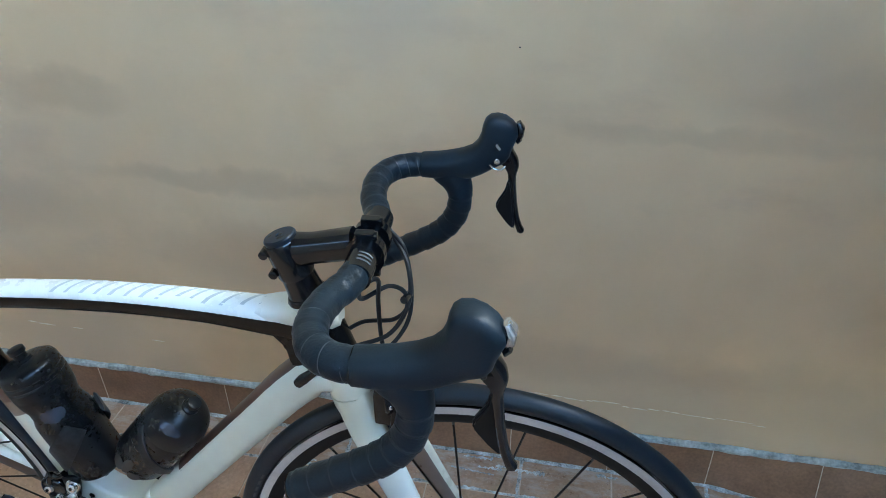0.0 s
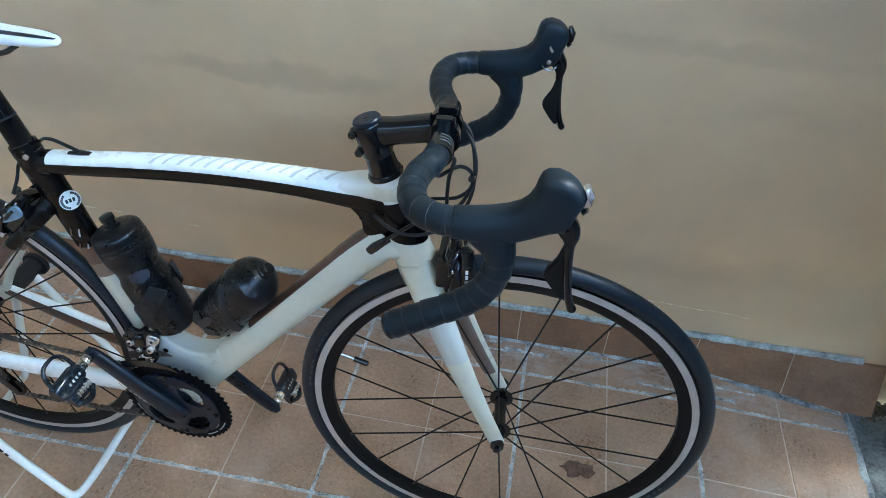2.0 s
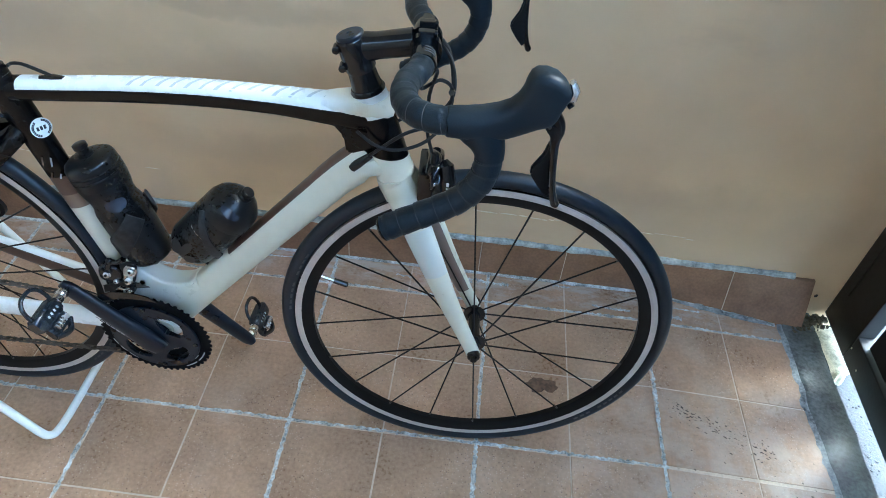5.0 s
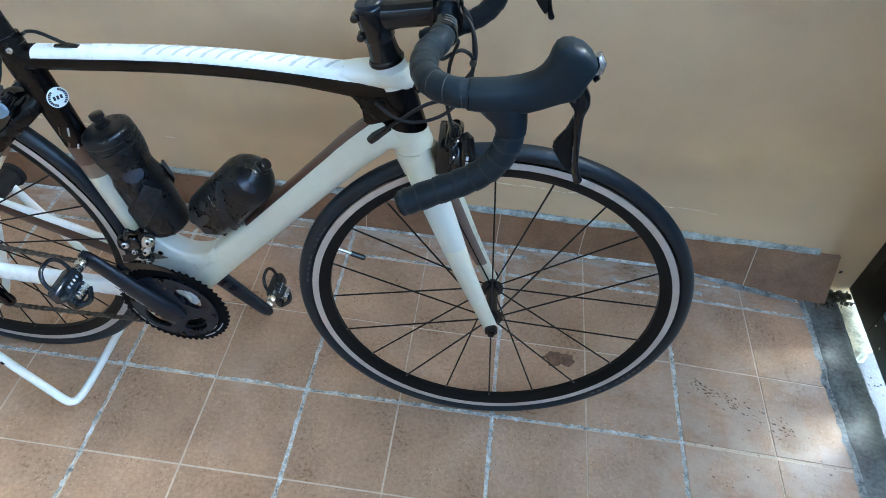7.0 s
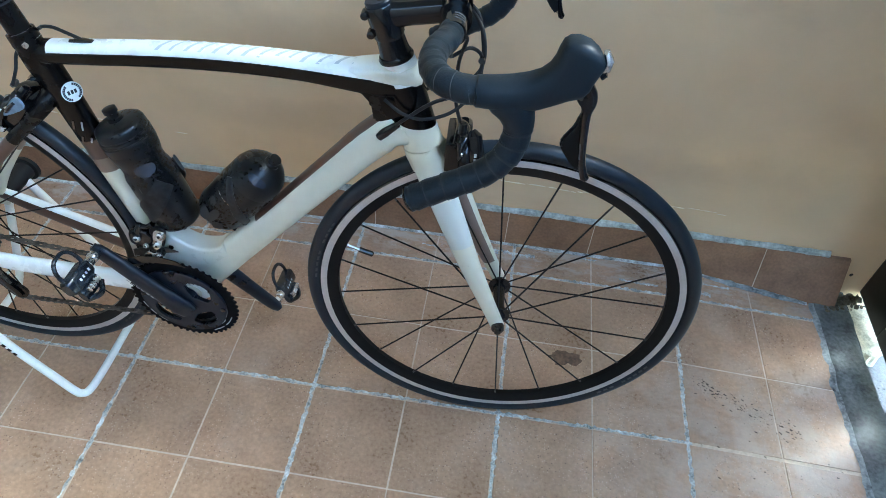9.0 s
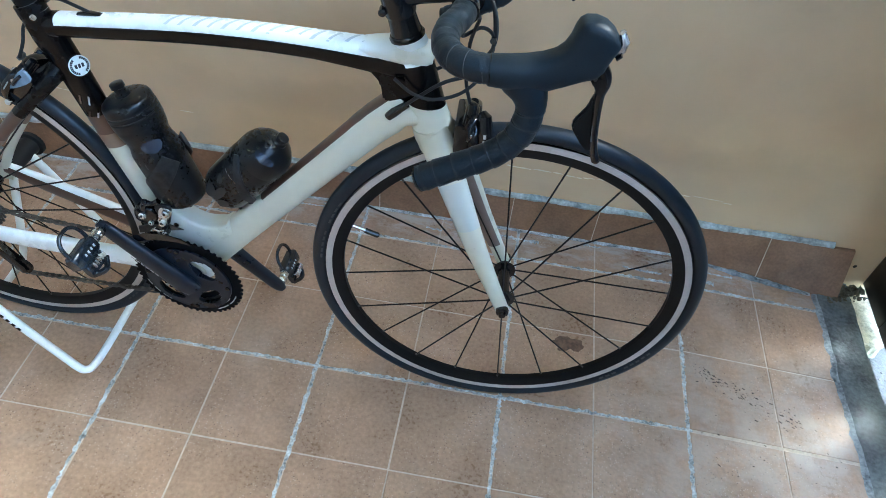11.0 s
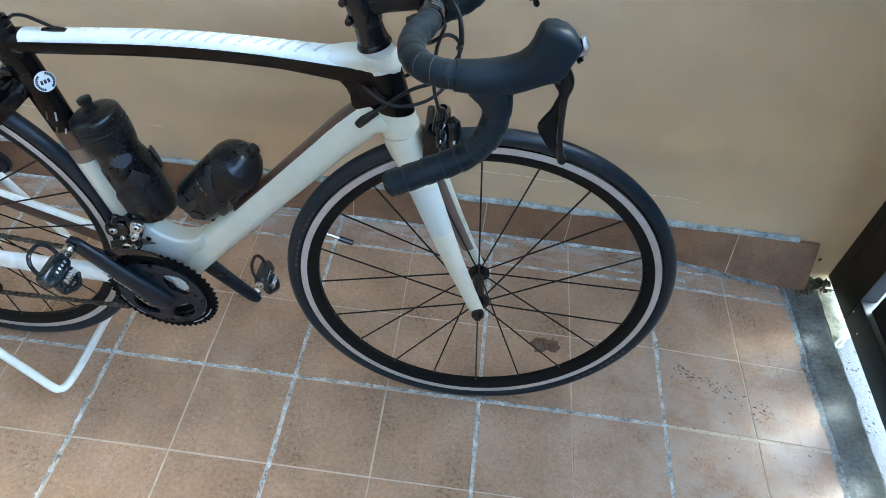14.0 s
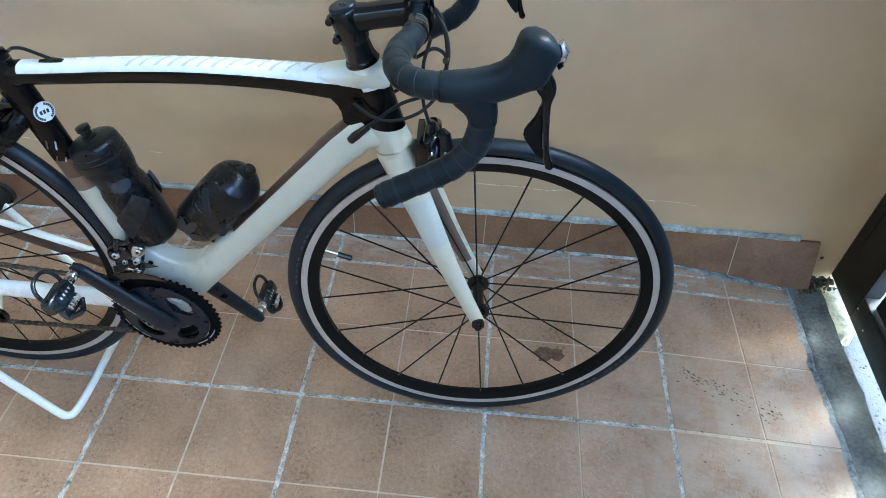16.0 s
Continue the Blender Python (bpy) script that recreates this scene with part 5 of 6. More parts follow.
def build_cables():
    runs = [
        ("brake_cable", [Vector((-0.104, -0.050, 0.845)), Vector((-0.094, -0.030, 0.838)), Vector((-0.104, -0.006, 0.790)), Vector((-0.104, -0.004, 0.735)), Vector((-0.094, -0.010, 0.700))]),
        ("brake_cable", [Vector((-0.104, 0.052, 0.846)), Vector((-0.086, 0.042, 0.830)), Vector((-0.076, 0.028, 0.785)), Vector((-0.080, 0.012, 0.748)), Vector((-0.104, -0.014, 0.724)), Vector((-0.140, -0.028, 0.714)), Vector((-0.170, -0.029, 0.718)), Vector((-0.197, -0.022, 0.732))]),
        ("shift_cable", [Vector((-0.106, -0.055, 0.842)), Vector((-0.112, -0.030, 0.812)), Vector((-0.092, -0.004, 0.812)), Vector((-0.077, 0.006, 0.798)), Vector((-0.077, 0.004, 0.775)), Vector((-0.094, -0.012, 0.752)), Vector((-0.130, -0.028, 0.742)), Vector((-0.160, -0.027, 0.716)), Vector((-0.184, -0.024, 0.692))]),
        ("shift_cable", [Vector((-0.106, 0.056, 0.844)), Vector((-0.080, 0.030, 0.820)), Vector((-0.074, 0.010, 0.785)), Vector((-0.094, 0.016, 0.752)), Vector((-0.140, 0.028, 0.730)), Vector((-0.184, 0.024, 0.692))]),
    ]
    for nm, pts in runs:
        part(nm, tube(spline(pts, 8), 0.0025, seg=8), CABLE, BIKE, "black cable housing")
    c = spline(runs[2][1], 8)[26]
    part("cable_clip", tube([c + Vector((0, -0.012, 0.004)), c + Vector((0, 0.01, -0.004))], 0.0042, seg=10), ALLOYB, BIKE, "small black cable clip")
    for s in (-1, 1):
        part("cable_stop", tube(spline([Vector((-0.178, s * 0.023, 0.696)), Vector((-0.196, s * 0.024, 0.680)), Vector((-0.204, s * 0.024, 0.671))], 3), [(0.004, 0.005), (0.006, 0.007), (0.005, 0.006)], seg=12, ref=(0, 1, 0)), ALLOYB, BIKE, "black cable stop with adjuster")
    part("brake_cable", tube(spline([Vector((-0.620, -0.002, 0.747)), Vector((-0.642, 0.000, 0.7535)), Vector((-0.664, 0.004, 0.7570)), Vector((-0.683, 0.010, 0.7525)), Vector((-0.699, 0.021, 0.7420)), Vector((-0.722, 0.021, 0.7260)), Vector((-0.737, 0.006, 0.7080)), Vector((-0.735, -0.012, 0.6900)), Vector((-0.742, -0.022, 0.6700))], 8), 0.0025, seg=8), CABLE, BIKE, "black cable housing")
    part("cable_guide", tube([Vector((-0.640, -0.002, 0.7435)), Vector((-0.622, -0.002, 0.7465)), Vector((-0.606, -0.002, 0.7470))], [(0.004, 0.002), (0.006, 0.0032), (0.004, 0.002)], seg=12, ref=(0, 1, 0)), ALLOYB, BIKE, "black cable port on the top tube")


def build_brake(name, origin, back, label, place, tilt=0.0, size=1.3):
    """A dual-pivot rim brake: bridge, two broad curved arms, shoes, bolts. back: the side of the crown or stays that it sits on."""
    sx = back
    grow = Matrix.Translation(Vector(origin)) @ Matrix.Rotation(tilt, 4, "Y") @ Matrix.Scale(size, 4)

    def do(bm):
        bm.transform(grow)
        return place(bm)

    br = part(name, do(tube(spline([Vector((0, -0.026, 0.008)), Vector((sx * 0.005, -0.008, 0.022)), Vector((0, 0.020, 0.014))], 5), [(0.009, 0.008), (0.0105, 0.009), (0.008, 0.007)], seg=16)), GLOSS, BIKE, label)
    for s in (-1, 1):
        path = spline([Vector((sx * 0.006, s * 0.014, 0.022)), Vector((sx * 0.010, s * 0.029, 0.010)), Vector((sx * 0.010, s * 0.034, -0.008)), Vector((sx * 0.006, s * 0.031, -0.028)), Vector((0, s * 0.022, -0.044))], 5)
        part("brake_arm", do(tube(path, [(0.0050, 0.0050), (0.0056, 0.0042), (0.0056, 0.0040), (0.0052, 0.0038), (0.0045, 0.0036)], seg=16, ref=(1, 0, 0), power=2.8)), GLOSS, br, "glossy black brake arm")
        sh = Vector((0, s * 0.015, -0.047))
        part("brake_shoe", do(block(sh + Vector((-0.022, -0.005, -0.005)), sh + Vector((0.022, 0.005, 0.005)), 0.002)), RUBBER, br, "rubber brake shoe", smooth=False)
        part("shoe_bolt", do(turned([(0, 0.0045), (0.004, 0.0045), (0.006, 0.0025)], Vector((0, s * 0.026, -0.042)), (0, s, 0), 12)), STEEL, br, "silver bolt")
        if sx < 0 and s < 0:
            # small lighter plate stands in for the bluish highlight on the arm
            part("arm_highlight", pad([(-0.7593, 0.6296), (-0.7219, 0.6465), (-0.7250, 0.6643), (-0.7389, 0.6569)], -0.0445, -0.0400, 0.0012), BRAKEGLINT, br, "blue-grey plate painting the highlight on the brake arm")
        if sx < 0:
            part("arm_logo", do(block(Vector((sx * 0.010 - 0.0006, s * 0.0390 - 0.0006, -0.012)), Vector((sx * 0.010 + 0.0006, s * 0.0390 + 0.0006, 0.004)))), LABELGREY, br, "pale printed bar", smooth=False)
    part("pivot_cap", do(turned([(0, 0.0042), (0.003, 0.0042), (0.0045, 0.003)], Vector((sx * 0.012, -0.022, 0.012)), (sx * 0.4, -0.9, 0.2), 16)), STEEL if sx < 0 else GLOSS, br, "pivot cap")
    part("caliper_body", do(fix(box(B(), (-0.013, -0.030, -0.022), (0.013, 0.026, 0.018), 0.005))), GLOSS, br, "glossy black caliper body")
    if sx > 0:
        part("arm_cover", do(tube([Vector((0.020, -0.028, -0.026)), Vector((0.022, -0.029, -0.010)), Vector((0.022, -0.027, 0.012)), Vector((0.019, -0.022, 0.028)), Vector((0.016, -0.018, 0.032))], [(0.0060, 0.0080), (0.0068, 0.0090), (0.0070, 0.0095), (0.0064, 0.0085), (0.0030, 0.0040)], seg=18, ref=(0, 1, 0), power=2.6)), GLOSS, br, "glossy black outer brake arm")
        for k in range(4):
            part("arm_logo", do(block(Vector((0.0205, -0.0366, -0.014 + 0.0075 * k)), Vector((0.0235, -0.0358, -0.009 + 0.0075 * k)))), LABELGREY, br, "pale printed bar", smooth=False)
    part("centre_bolt", do(turned([(-0.006, 0.004), (0.016, 0.004), (0.018, 0.0065), (0.022, 0.006)], Vector((0, 0, 0.014)), (sx, 0, 0), 14)), DARKSTEEL, br)
    part("cable_arm", do(tube(spline([Vector((sx * 0.006, -0.012, 0.020)), Vector((sx * 0.007, -0.026, 0.026)), Vector((sx * 0.004, -0.034, 0.016))], 4), [(0.006, 0.004), (0.005, 0.0035), (0.004, 0.003)], seg=12, ref=(1, 0, 0), power=2.8)), GLOSS, br)
    part("cable_pinch", do(turned([(0, 0.0024), (0.002, 0.0024), (0.003, 0.0014)], Vector((sx * 0.006, -0.038, 0.012)), (0, -1, 0.2), 12)), STEEL, br, "silver pinch bolt")
    part("release_lever", do(tube(spline([Vector((sx * 0.004, -0.030, 0.000)), Vector((sx * 0.004, -0.038, 0.010)), Vector((sx * 0.002, -0.038, 0.026))], 4), [(0.004, 0.003), (0.005, 0.003), (0.003, 0.002)], seg=10)), GLOSS, br)
    part("barrel_adjuster", do(turned([(0, 0.004), (0.012, 0.004), (0.013, 0.0055), (0.026, 0.005), (0.027, 0.0025)], Vector((sx * 0.004, -0.020, 0.014)), (0.05, 0.15, 1), 14)), ALLOYB, br)
    return br


def build_crankset():
    y = -0.047
    cs = part("crankset", tube([BBC + Vector((0, -0.034, 0)), BBC + Vector((0, -0.064, 0))], [(0.021, 0.021), (0.017, 0.017)], seg=24, ref=(1, 0, 0)), CARBON, BIKE, "dark grey crankset with two chainrings")
    for nm, teeth, r, yy, rin in (("large_chainring", 50, 0.0975, y, 0.066), ("small_chainring", 34, 0.0680, y + 0.008, 0.052)):
        bm = B()
        n = teeth * 4
        rings = []
        for yo in (-0.0016, 0.0016):
            outer, inner = [], []
            for k in range(n):
                a = 2 * math.pi * k / n
                ro = r + (0.0028 if k % 4 in (0, 1) else -0.0018)
                outer.append(bm.verts.new(BBC + Vector((math.cos(a) * ro, yy + yo, math.sin(a) * ro))))
                inner.append(bm.verts.new(BBC + Vector((math.cos(a) * rin, yy + yo, math.sin(a) * rin))))
            rings.append((outer, inner))
        (o0, i0), (o1, i1) = rings
        for k in range(n):
            j = (k + 1) % n
            bm.faces.new((o0[k], o0[j], i0[j], i0[k]))
            bm.faces.new((o1[k], i1[k], i1[j], o1[j]))
            bm.faces.new((o0[k], o1[k], o1[j], o0[j]))
            bm.faces.new((i0[k], i0[j], i1[j], i1[k]))
        part(nm, fix(bm), RING, cs, "dark toothed chainring", smooth=False)
    ca = 2.3459
    arm = Vector((math.cos(ca), 0, math.sin(ca)))
    # one-piece spider: a plate with three windows and four bolt lugs
    lugs = [ca + radians(d) for d in (-40, 40, 138, 222)]
    windows = [ca + radians(d) for d in (-89, 89, 180)]
    bm = B()
    nr, na = 26, 300
    grid = [[bm.verts.new(BBC + Vector((math.cos(2 * math.pi * k / na) * (0.012 + 0.068 * r / nr), -0.0495, math.sin(2 * math.pi * k / na) * (0.012 + 0.068 * r / nr)))) for k in range(na)] for r in range(nr + 1)]
    front = []
    for r in range(nr):
        for k in range(na):
            a, rr = 2 * math.pi * (k + 0.5) / na, 0.012 + 0.068 * (r + 0.5) / nr
            hole = False
            for w in windows:
                off = abs((a - w + math.pi) % (2 * math.pi) - math.pi)
                hole = hole or (off < radians(31) * (1 - ((rr - 0.052) / 0.019) ** 2) and 0.034 < rr < 0.070)
            if not hole:
                front.append(bm.faces.new((grid[r][k], grid[r][(k + 1) % na], grid[r + 1][(k + 1) % na], grid[r + 1][k])))
    ext = bmesh.ops.extrude_face_region(bm, geom=front)
    for v in ext["geom"]:
        if isinstance(v, bmesh.types.BMVert):
            rad = (Vector((v.co.x, 0, v.co.z)) - Vector((BBC.x, 0, BBC.z))).length
            v.co.y -= 0.0045 + 0.008 * max(0, 1 - rad / 0.075)
    bmesh.ops.delete(bm, geom=[v for v in bm.verts if not v.link_faces], context="VERTS")
    part("spider", fix(bm), CARBON, cs, "dark one-piece spider")
    for a in lugs:
        d = Vector((math.cos(a), 0, math.sin(a)))
        part("ring_bolt", turned([(0, 0.0045), (0.002, 0.0045), (0.003, 0.003)], BBC + Vector((0, -0.0540, 0)) + d * 0.074, (0, -1, 0), 10), ALLOYB, cs)
    for a0, a1, rr in ((-62, -44, 0.088), (-40, -20, 0.088), (150, 157, 0.086), (160, 168, 0.087), (196, 206, 0.087), (210, 220, 0.087), (224, 236, 0.087), (-58, -30, 0.080)):
        bm = B()
        vs = []
        for r in (rr, rr + 0.0022):
            vs.append([bm.verts.new(BBC + Vector((math.cos(radians(a0 + (a1 - a0) * k / 6)) * r, y - 0.0022, math.sin(radians(a0 + (a1 - a0) * k / 6)) * r))) for k in range(7)])
        for k in range(6):
            bm.faces.new((vs[0][k], vs[0][k + 1], vs[1][k + 1], vs[1][k]))
        part("ring_print", fix(bm), LABELGREY, cs, "pale printed bar", smooth=False)
    for s, nm in ((-1, "crank_arm"), (1, "crank_arm")):
        d = arm if s < 0 else -arm
        yy = s * 0.066
        base = BBC + Vector((0, yy + (0.002 if s < 0 else -0.004), 0))
        path = [base - d * 0.020, base + d * 0.0, base + d * 0.05, base + d * 0.11, base + d * 0.160, base + d * 0.172, base + d * 0.181]
        part(nm, tube(path, [(0.007, 0.020), (0.011, 0.0245), (0.0105, 0.0190), (0.0090, 0.0168), (0.0080, 0.0160), (0.0075, 0.0140), (0.005, 0.008)], seg=18, ref=(0, 1, 0), power=2.5), CARBON, cs, "dark grey hollow crank arm")
        if s < 0:
            n = Vector((d.z, 0, -d.x)) if d.x < 0 else Vector((-d.z, 0, d.x))
            n = n if n.z < 0 else -n
            for k in range(6):
                o2 = base + d * (0.046 + 0.0100 * k) + n * 0.0118
                o2.y = yy - 0.0082
                bm = B()
                bm.faces.new([bm.verts.new(o2 + d * u + n * w) for u, w in ((0, -0.0012), (0.0075, -0.0012), (0.0065, 0.0012), (-0.001, 0.0012))])
                part("crank_print", fix(bm), LABELGREY, cs, "pale printed bar", smooth=False)
        build_pedal(cs, base + d * 0.170, s)
    return cs


def build_pedal(cs, at, s):
    """A clipless road pedal that hangs tail down: steel spindle, body, open front loop, rear plate."""
    o = at + Vector((0, s * 0.010, 0))
    pd = part("pedal", turned([(0, 0.0085), (0.003, 0.0098), (0.010, 0.0098), (0.013, 0.0075), (0.016, 0.0092), (0.024, 0.0092), (0.026, 0.0075), (0.030, 0.0075)], o, (0, s, 0), 18), STEEL, BIKE, "black clipless pedal on a steel spindle")
    ang = radians(118) if s < 0 else radians(112)
    f = Vector((math.cos(ang), 0, math.sin(ang)))
    u = Vector((-f.z, 0, f.x))
    c = o + Vector((0, s * 0.052, 0))
    part("pedal_body", tube([o + Vector((0, s * 0.026, 0)), o + Vector((0, s * 0.034, 0)), o + Vector((0, s * 0.078, 0)), o + Vector((0, s * 0.084, 0))], [(0.012, 0.009), (0.0150, 0.0120), (0.0145, 0.0120), (0.011, 0.009)], seg=24, ref=f, power=4.5), PEDAL, pd, "black pedal body")
    w = 0.025
    loop = spline([c + Vector((0, q * w, 0)) + f * g for q, g in ((1, 0.010), (1.0, 0.024), (0.86, 0.036), (0.50, 0.045), (0, 0.047), (-0.50, 0.045), (-0.86, 0.036), (-1.0, 0.024), (-1, 0.010))], 4)
    part("toe_loop", tube(loop, 0.0034, seg=10), PEDAL, pd, "black open front loop")
    part("rear_plate", tube([c + Vector((0, -0.022, 0)) - f * 0.026, c + Vector((0, 0.022, 0)) - f * 0.026], [(0.012, 0.006), (0.012, 0.006)], seg=12, ref=f), PEDAL, pd)
    part("spring", tube([c + Vector((0, -0.015, 0)) - f * 0.020 - u * 0.013, c + Vector((0, 0.015, 0)) - f * 0.020 - u * 0.013], 0.0050, seg=10), STEEL, pd, "silver tension spring")
    for k in range(5):
        q = c + Vector((0, -0.013 + 0.0065 * k, 0)) - f * 0.020 - u * 0.013
        part("spring_coil", turned([(-0.0014, 0.0050), (0, 0.0066), (0.0014, 0.0050)], q, (0, 1, 0), 14), STEEL, pd, "bright spring coil")
    part("tail_claw", tube(spline([c + Vector((0, -0.021, 0)) - f * 0.034 - u * 0.004, c - f * 0.042 - u * 0.010, c + Vector((0, 0.021, 0)) - f * 0.034 - u * 0.004], 5), [(0.004, 0.006), (0.005, 0.008), (0.004, 0.006)], seg=10), PEDAL, pd, "black rear claw")
    for k in range(4):
        o2 = c + Vector((0, s * (-0.014 + 0.0078 * k), 0)) - u * 0.0128
        bm = B()
        bm.faces.new([bm.verts.new(o2 + Vector((0, a, 0)) + f * b) for a, b in ((-0.0022, -0.0015), (0.0016, -0.003), (0.0022, 0.002), (-0.0014, 0.003))])
        part("side_print", fix(bm), LABELGREY, pd, "pale printed bar", smooth=False)


def build_drive():
    # cassette: a stack of toothed discs
    cas = part("cassette", turned([(-0.022, 0.017), (-0.048, 0.015)], HUB_R, (0, 1, 0), 20), DARKSTEEL, BIKE, "steel cassette of toothed sprockets")
    for k in range(10):
        r = 0.0540 - k * 0.0034
        yy = -0.0235 - k * 0.0024
        bm = B()
        n = int(r * 2 * math.pi / 0.0127) * 4
        front, rear = [], []
        for i in range(n):
            a = 2 * math.pi * i / n
            ro = r + (0.0018 if i % 4 in (0, 1) else -0.0014)
            front.append(bm.verts.new(HUB_R + Vector((math.cos(a) * ro, yy - 0.0008, math.sin(a) * ro))))
            rear.append(bm.verts.new(HUB_R + Vector((math.cos(a) * ro, yy + 0.0008, math.sin(a) * ro))))
        bm.faces.new(front)
        bm.faces.new(list(reversed(rear)))
        for i in range(n):
            j = (i + 1) % n
            bm.faces.new((front[i], front[j], rear[j], rear[i]))
        part("sprocket", fix(bm), DARKSTEEL, cas, smooth=False)
    # chain along the big ring, over the cassette and through the derailleur
    yr, yc = -0.040, -0.044
    rc = 0.023
    up0 = HUB_R + Vector((0.002, yc, rc))
    up1 = BBC + Vector((-0.006, yr, 0.067))
    lo0 = BBC + Vector((-0.008, yr, -0.067))
    jock1 = HUB_R + Vector((0.010, yc, -0.075))
    jock2 = HUB_R + Vector((0.050, yc, -0.135))
    loop = [up0 + (up1 - up0) * (k / 30) for k in range(31)]
    for k in range(1, 30):
        a = math.pi / 2 + 0.1 - math.pi * k / 30 - 0.2 * k / 30
        loop.append(BBC + Vector((math.cos(a) * 0.0670, yr, math.sin(a) * 0.0670)))
    loop += [lo0 + (jock2 + Vector((0, 0, -0.018)) - lo0) * (k / 26) for k in range(27)]
    loop += [jock2 + Vector((-0.018, 0, -0.006)), jock2 + Vector((-0.014, 0, 0.016)), jock1 + Vector((0.019, 0, -0.006)), jock1 + Vector((0.010, 0, 0.018))]
    for k in range(1, 12):
        a = -math.pi / 2 + 0.3 - k / 12 * (math.pi + 0.3)
        loop.append(HUB_R + Vector((math.cos(a) * rc, yc, math.sin(a) * rc)))
    dense = []
    for a, b in zip(loop, loop[1:] + loop[:1]):
        a, b = Vector(a), Vector(b)
        dense += [a + (b - a) * (k / 8) for k in range(8)]
    links = [dense[0]]
    for p in dense:
        if (p - links[-1]).length >= 0.0127:
            links.append(p)
    bm = B()
    for k in range(len(links)):
        a, b = links[k], links[(k + 1) % len(links)]
        d = (b - a)
        if d.length > 0.02 or d.length < 1e-4:
            continue
        w = 0.0032 if k % 2 else 0.0022
        for s in (-1, 1):
            off = Vector((0, s * w, 0))
            loft(bm, [a - d * 0.25 + off, a + off, a + d * 0.5 + off, b + off, b + d * 0.25 + off], [(0.0006, 0.0028), (0.0006, 0.0042), (0.0006, 0.0030), (0.0006, 0.0042), (0.0006, 0.0028)], seg=6, ref=(0, 1, 0))
        loft(bm, [a + Vector((0, -0.0035, 0)), a + Vector((0, 0.0035, 0))], 0.0036, seg=6)
    part("chain", fix(bm), DARKSTEEL, BIKE, "oily steel roller chain", smooth=False)
    # rear derailleur
    rd = part("rear_derailleur", tube(spline([HUB_R + Vector((0.006, -0.066, -0.026)), HUB_R + Vector((0.016, -0.072, -0.050)), HUB_R + Vector((0.014, -0.060, -0.078))], 5), [(0.010, 0.014), (0.013, 0.018), (0.010, 0.014)], seg=14, ref=(0, 1, 0)), ALLOYB, BIKE, "black rear derailleur")
    for nm, c in (("jockey_wheel", jock1), ("jockey_wheel", jock2)):
        part(nm, turned([(-0.004, 0.006), (-0.003, 0.019), (0.003, 0.019), (0.004, 0.006)], c, (0, 1, 0), 22), ALLOYB, rd)
    for s in (-1, 1):
        part("cage_plate", tube([jock1 + Vector((-0.004, s * 0.007, 0.012)), jock1 + Vector((0, s * 0.007, 0)), jock2 + Vector((0, s * 0.007, 0)), jock2 + Vector((0.004, s * 0.007, -0.012))], [(0.001, 0.007), (0.001, 0.010), (0.001, 0.010), (0.001, 0.007)], seg=10, ref=(0, 1, 0)), ALLOYB, rd)
    # front derailleur: a black body and arm, polished links and bolts, a guide plate over the chainring
    fd = part("front_derailleur", pad([(-0.634, 0.396), (-0.630, 0.418), (-0.612, 0.427), (-0.596, 0.420), (-0.592, 0.402), (-0.604, 0.389), (-0.622, 0.386)], -0.046, -0.028, 0.005), ALLOYB, BIKE, "black and silver front derailleur")
    part("guide_plate", prism([(-0.640, 0.366), (-0.612, 0.377), (-0.580, 0.381), (-0.552, 0.376), (-0.536, 0.364), (-0.562, 0.367), (-0.600, 0.364), (-0.642, 0.349)], -0.058, -0.0565), ALLOYB, fd, "black guide plate", smooth=False)
    part("guide_plate", prism([(-0.640, 0.366), (-0.612, 0.377), (-0.580, 0.384), (-0.556, 0.376), (-0.600, 0.364), (-0.642, 0.349)], -0.036, -0.0345), DARKSTEEL, fd, "steel inner guide plate", smooth=False)
    part("cable_arm", tube(spline([Vector((-0.614, -0.042, 0.420)), Vector((-0.606, -0.044, 0.436)), Vector((-0.594, -0.043, 0.436)), Vector((-0.582, -0.042, 0.444))], 5), [(0.006, 0.0065), (0.0050, 0.0055), (0.0042, 0.0045), (0.0050, 0.0050)], seg=12), GLOSS, fd, "glossy black cable arm")
    part("cable_anchor", turned([(-0.003, 0.0042), (0, 0.0052), (0.003, 0.0052), (0.005, 0.003)], Vector((-0.605, -0.045, 0.440)), (-0.2, -0.8, 0.5), 12), GLOSS, fd, "black cable anchor")
    part("rear_link", pad([(-0.594, 0.428), (-0.577, 0.434), (-0.567, 0.428), (-0.569, 0.412), (-0.579, 0.386), (-0.592, 0.380), (-0.594, 0.402)], -0.041, -0.034, 0.003), PLASTIC, fd, "dark rear link")
    part("front_link", pad([(-0.590, 0.408), (-0.582, 0.430), (-0.566, 0.430), (-0.564, 0.418), (-0.576, 0.402), (-0.578, 0.390), (-0.590, 0.390)], -0.046, -0.042, 0.0016), STEEL, fd, "polished steel link")
    part("link_plate", pad([(-0.610, 0.374), (-0.600, 0.386), (-0.590, 0.384), (-0.581, 0.387), (-0.575, 0.377), (-0.584, 0.372), (-0.596, 0.366)], -0.054, -0.048, 0.0014), STEEL, fd, "polished steel link")
    part("limit_block", block(Vector((-0.585, -0.053, 0.376)), Vector((-0.575, -0.042, 0.390)), 0.002), GLOSS, fd, "glossy black stop block")
    face = Vector((0.10, -1, 0.40)).normalized()
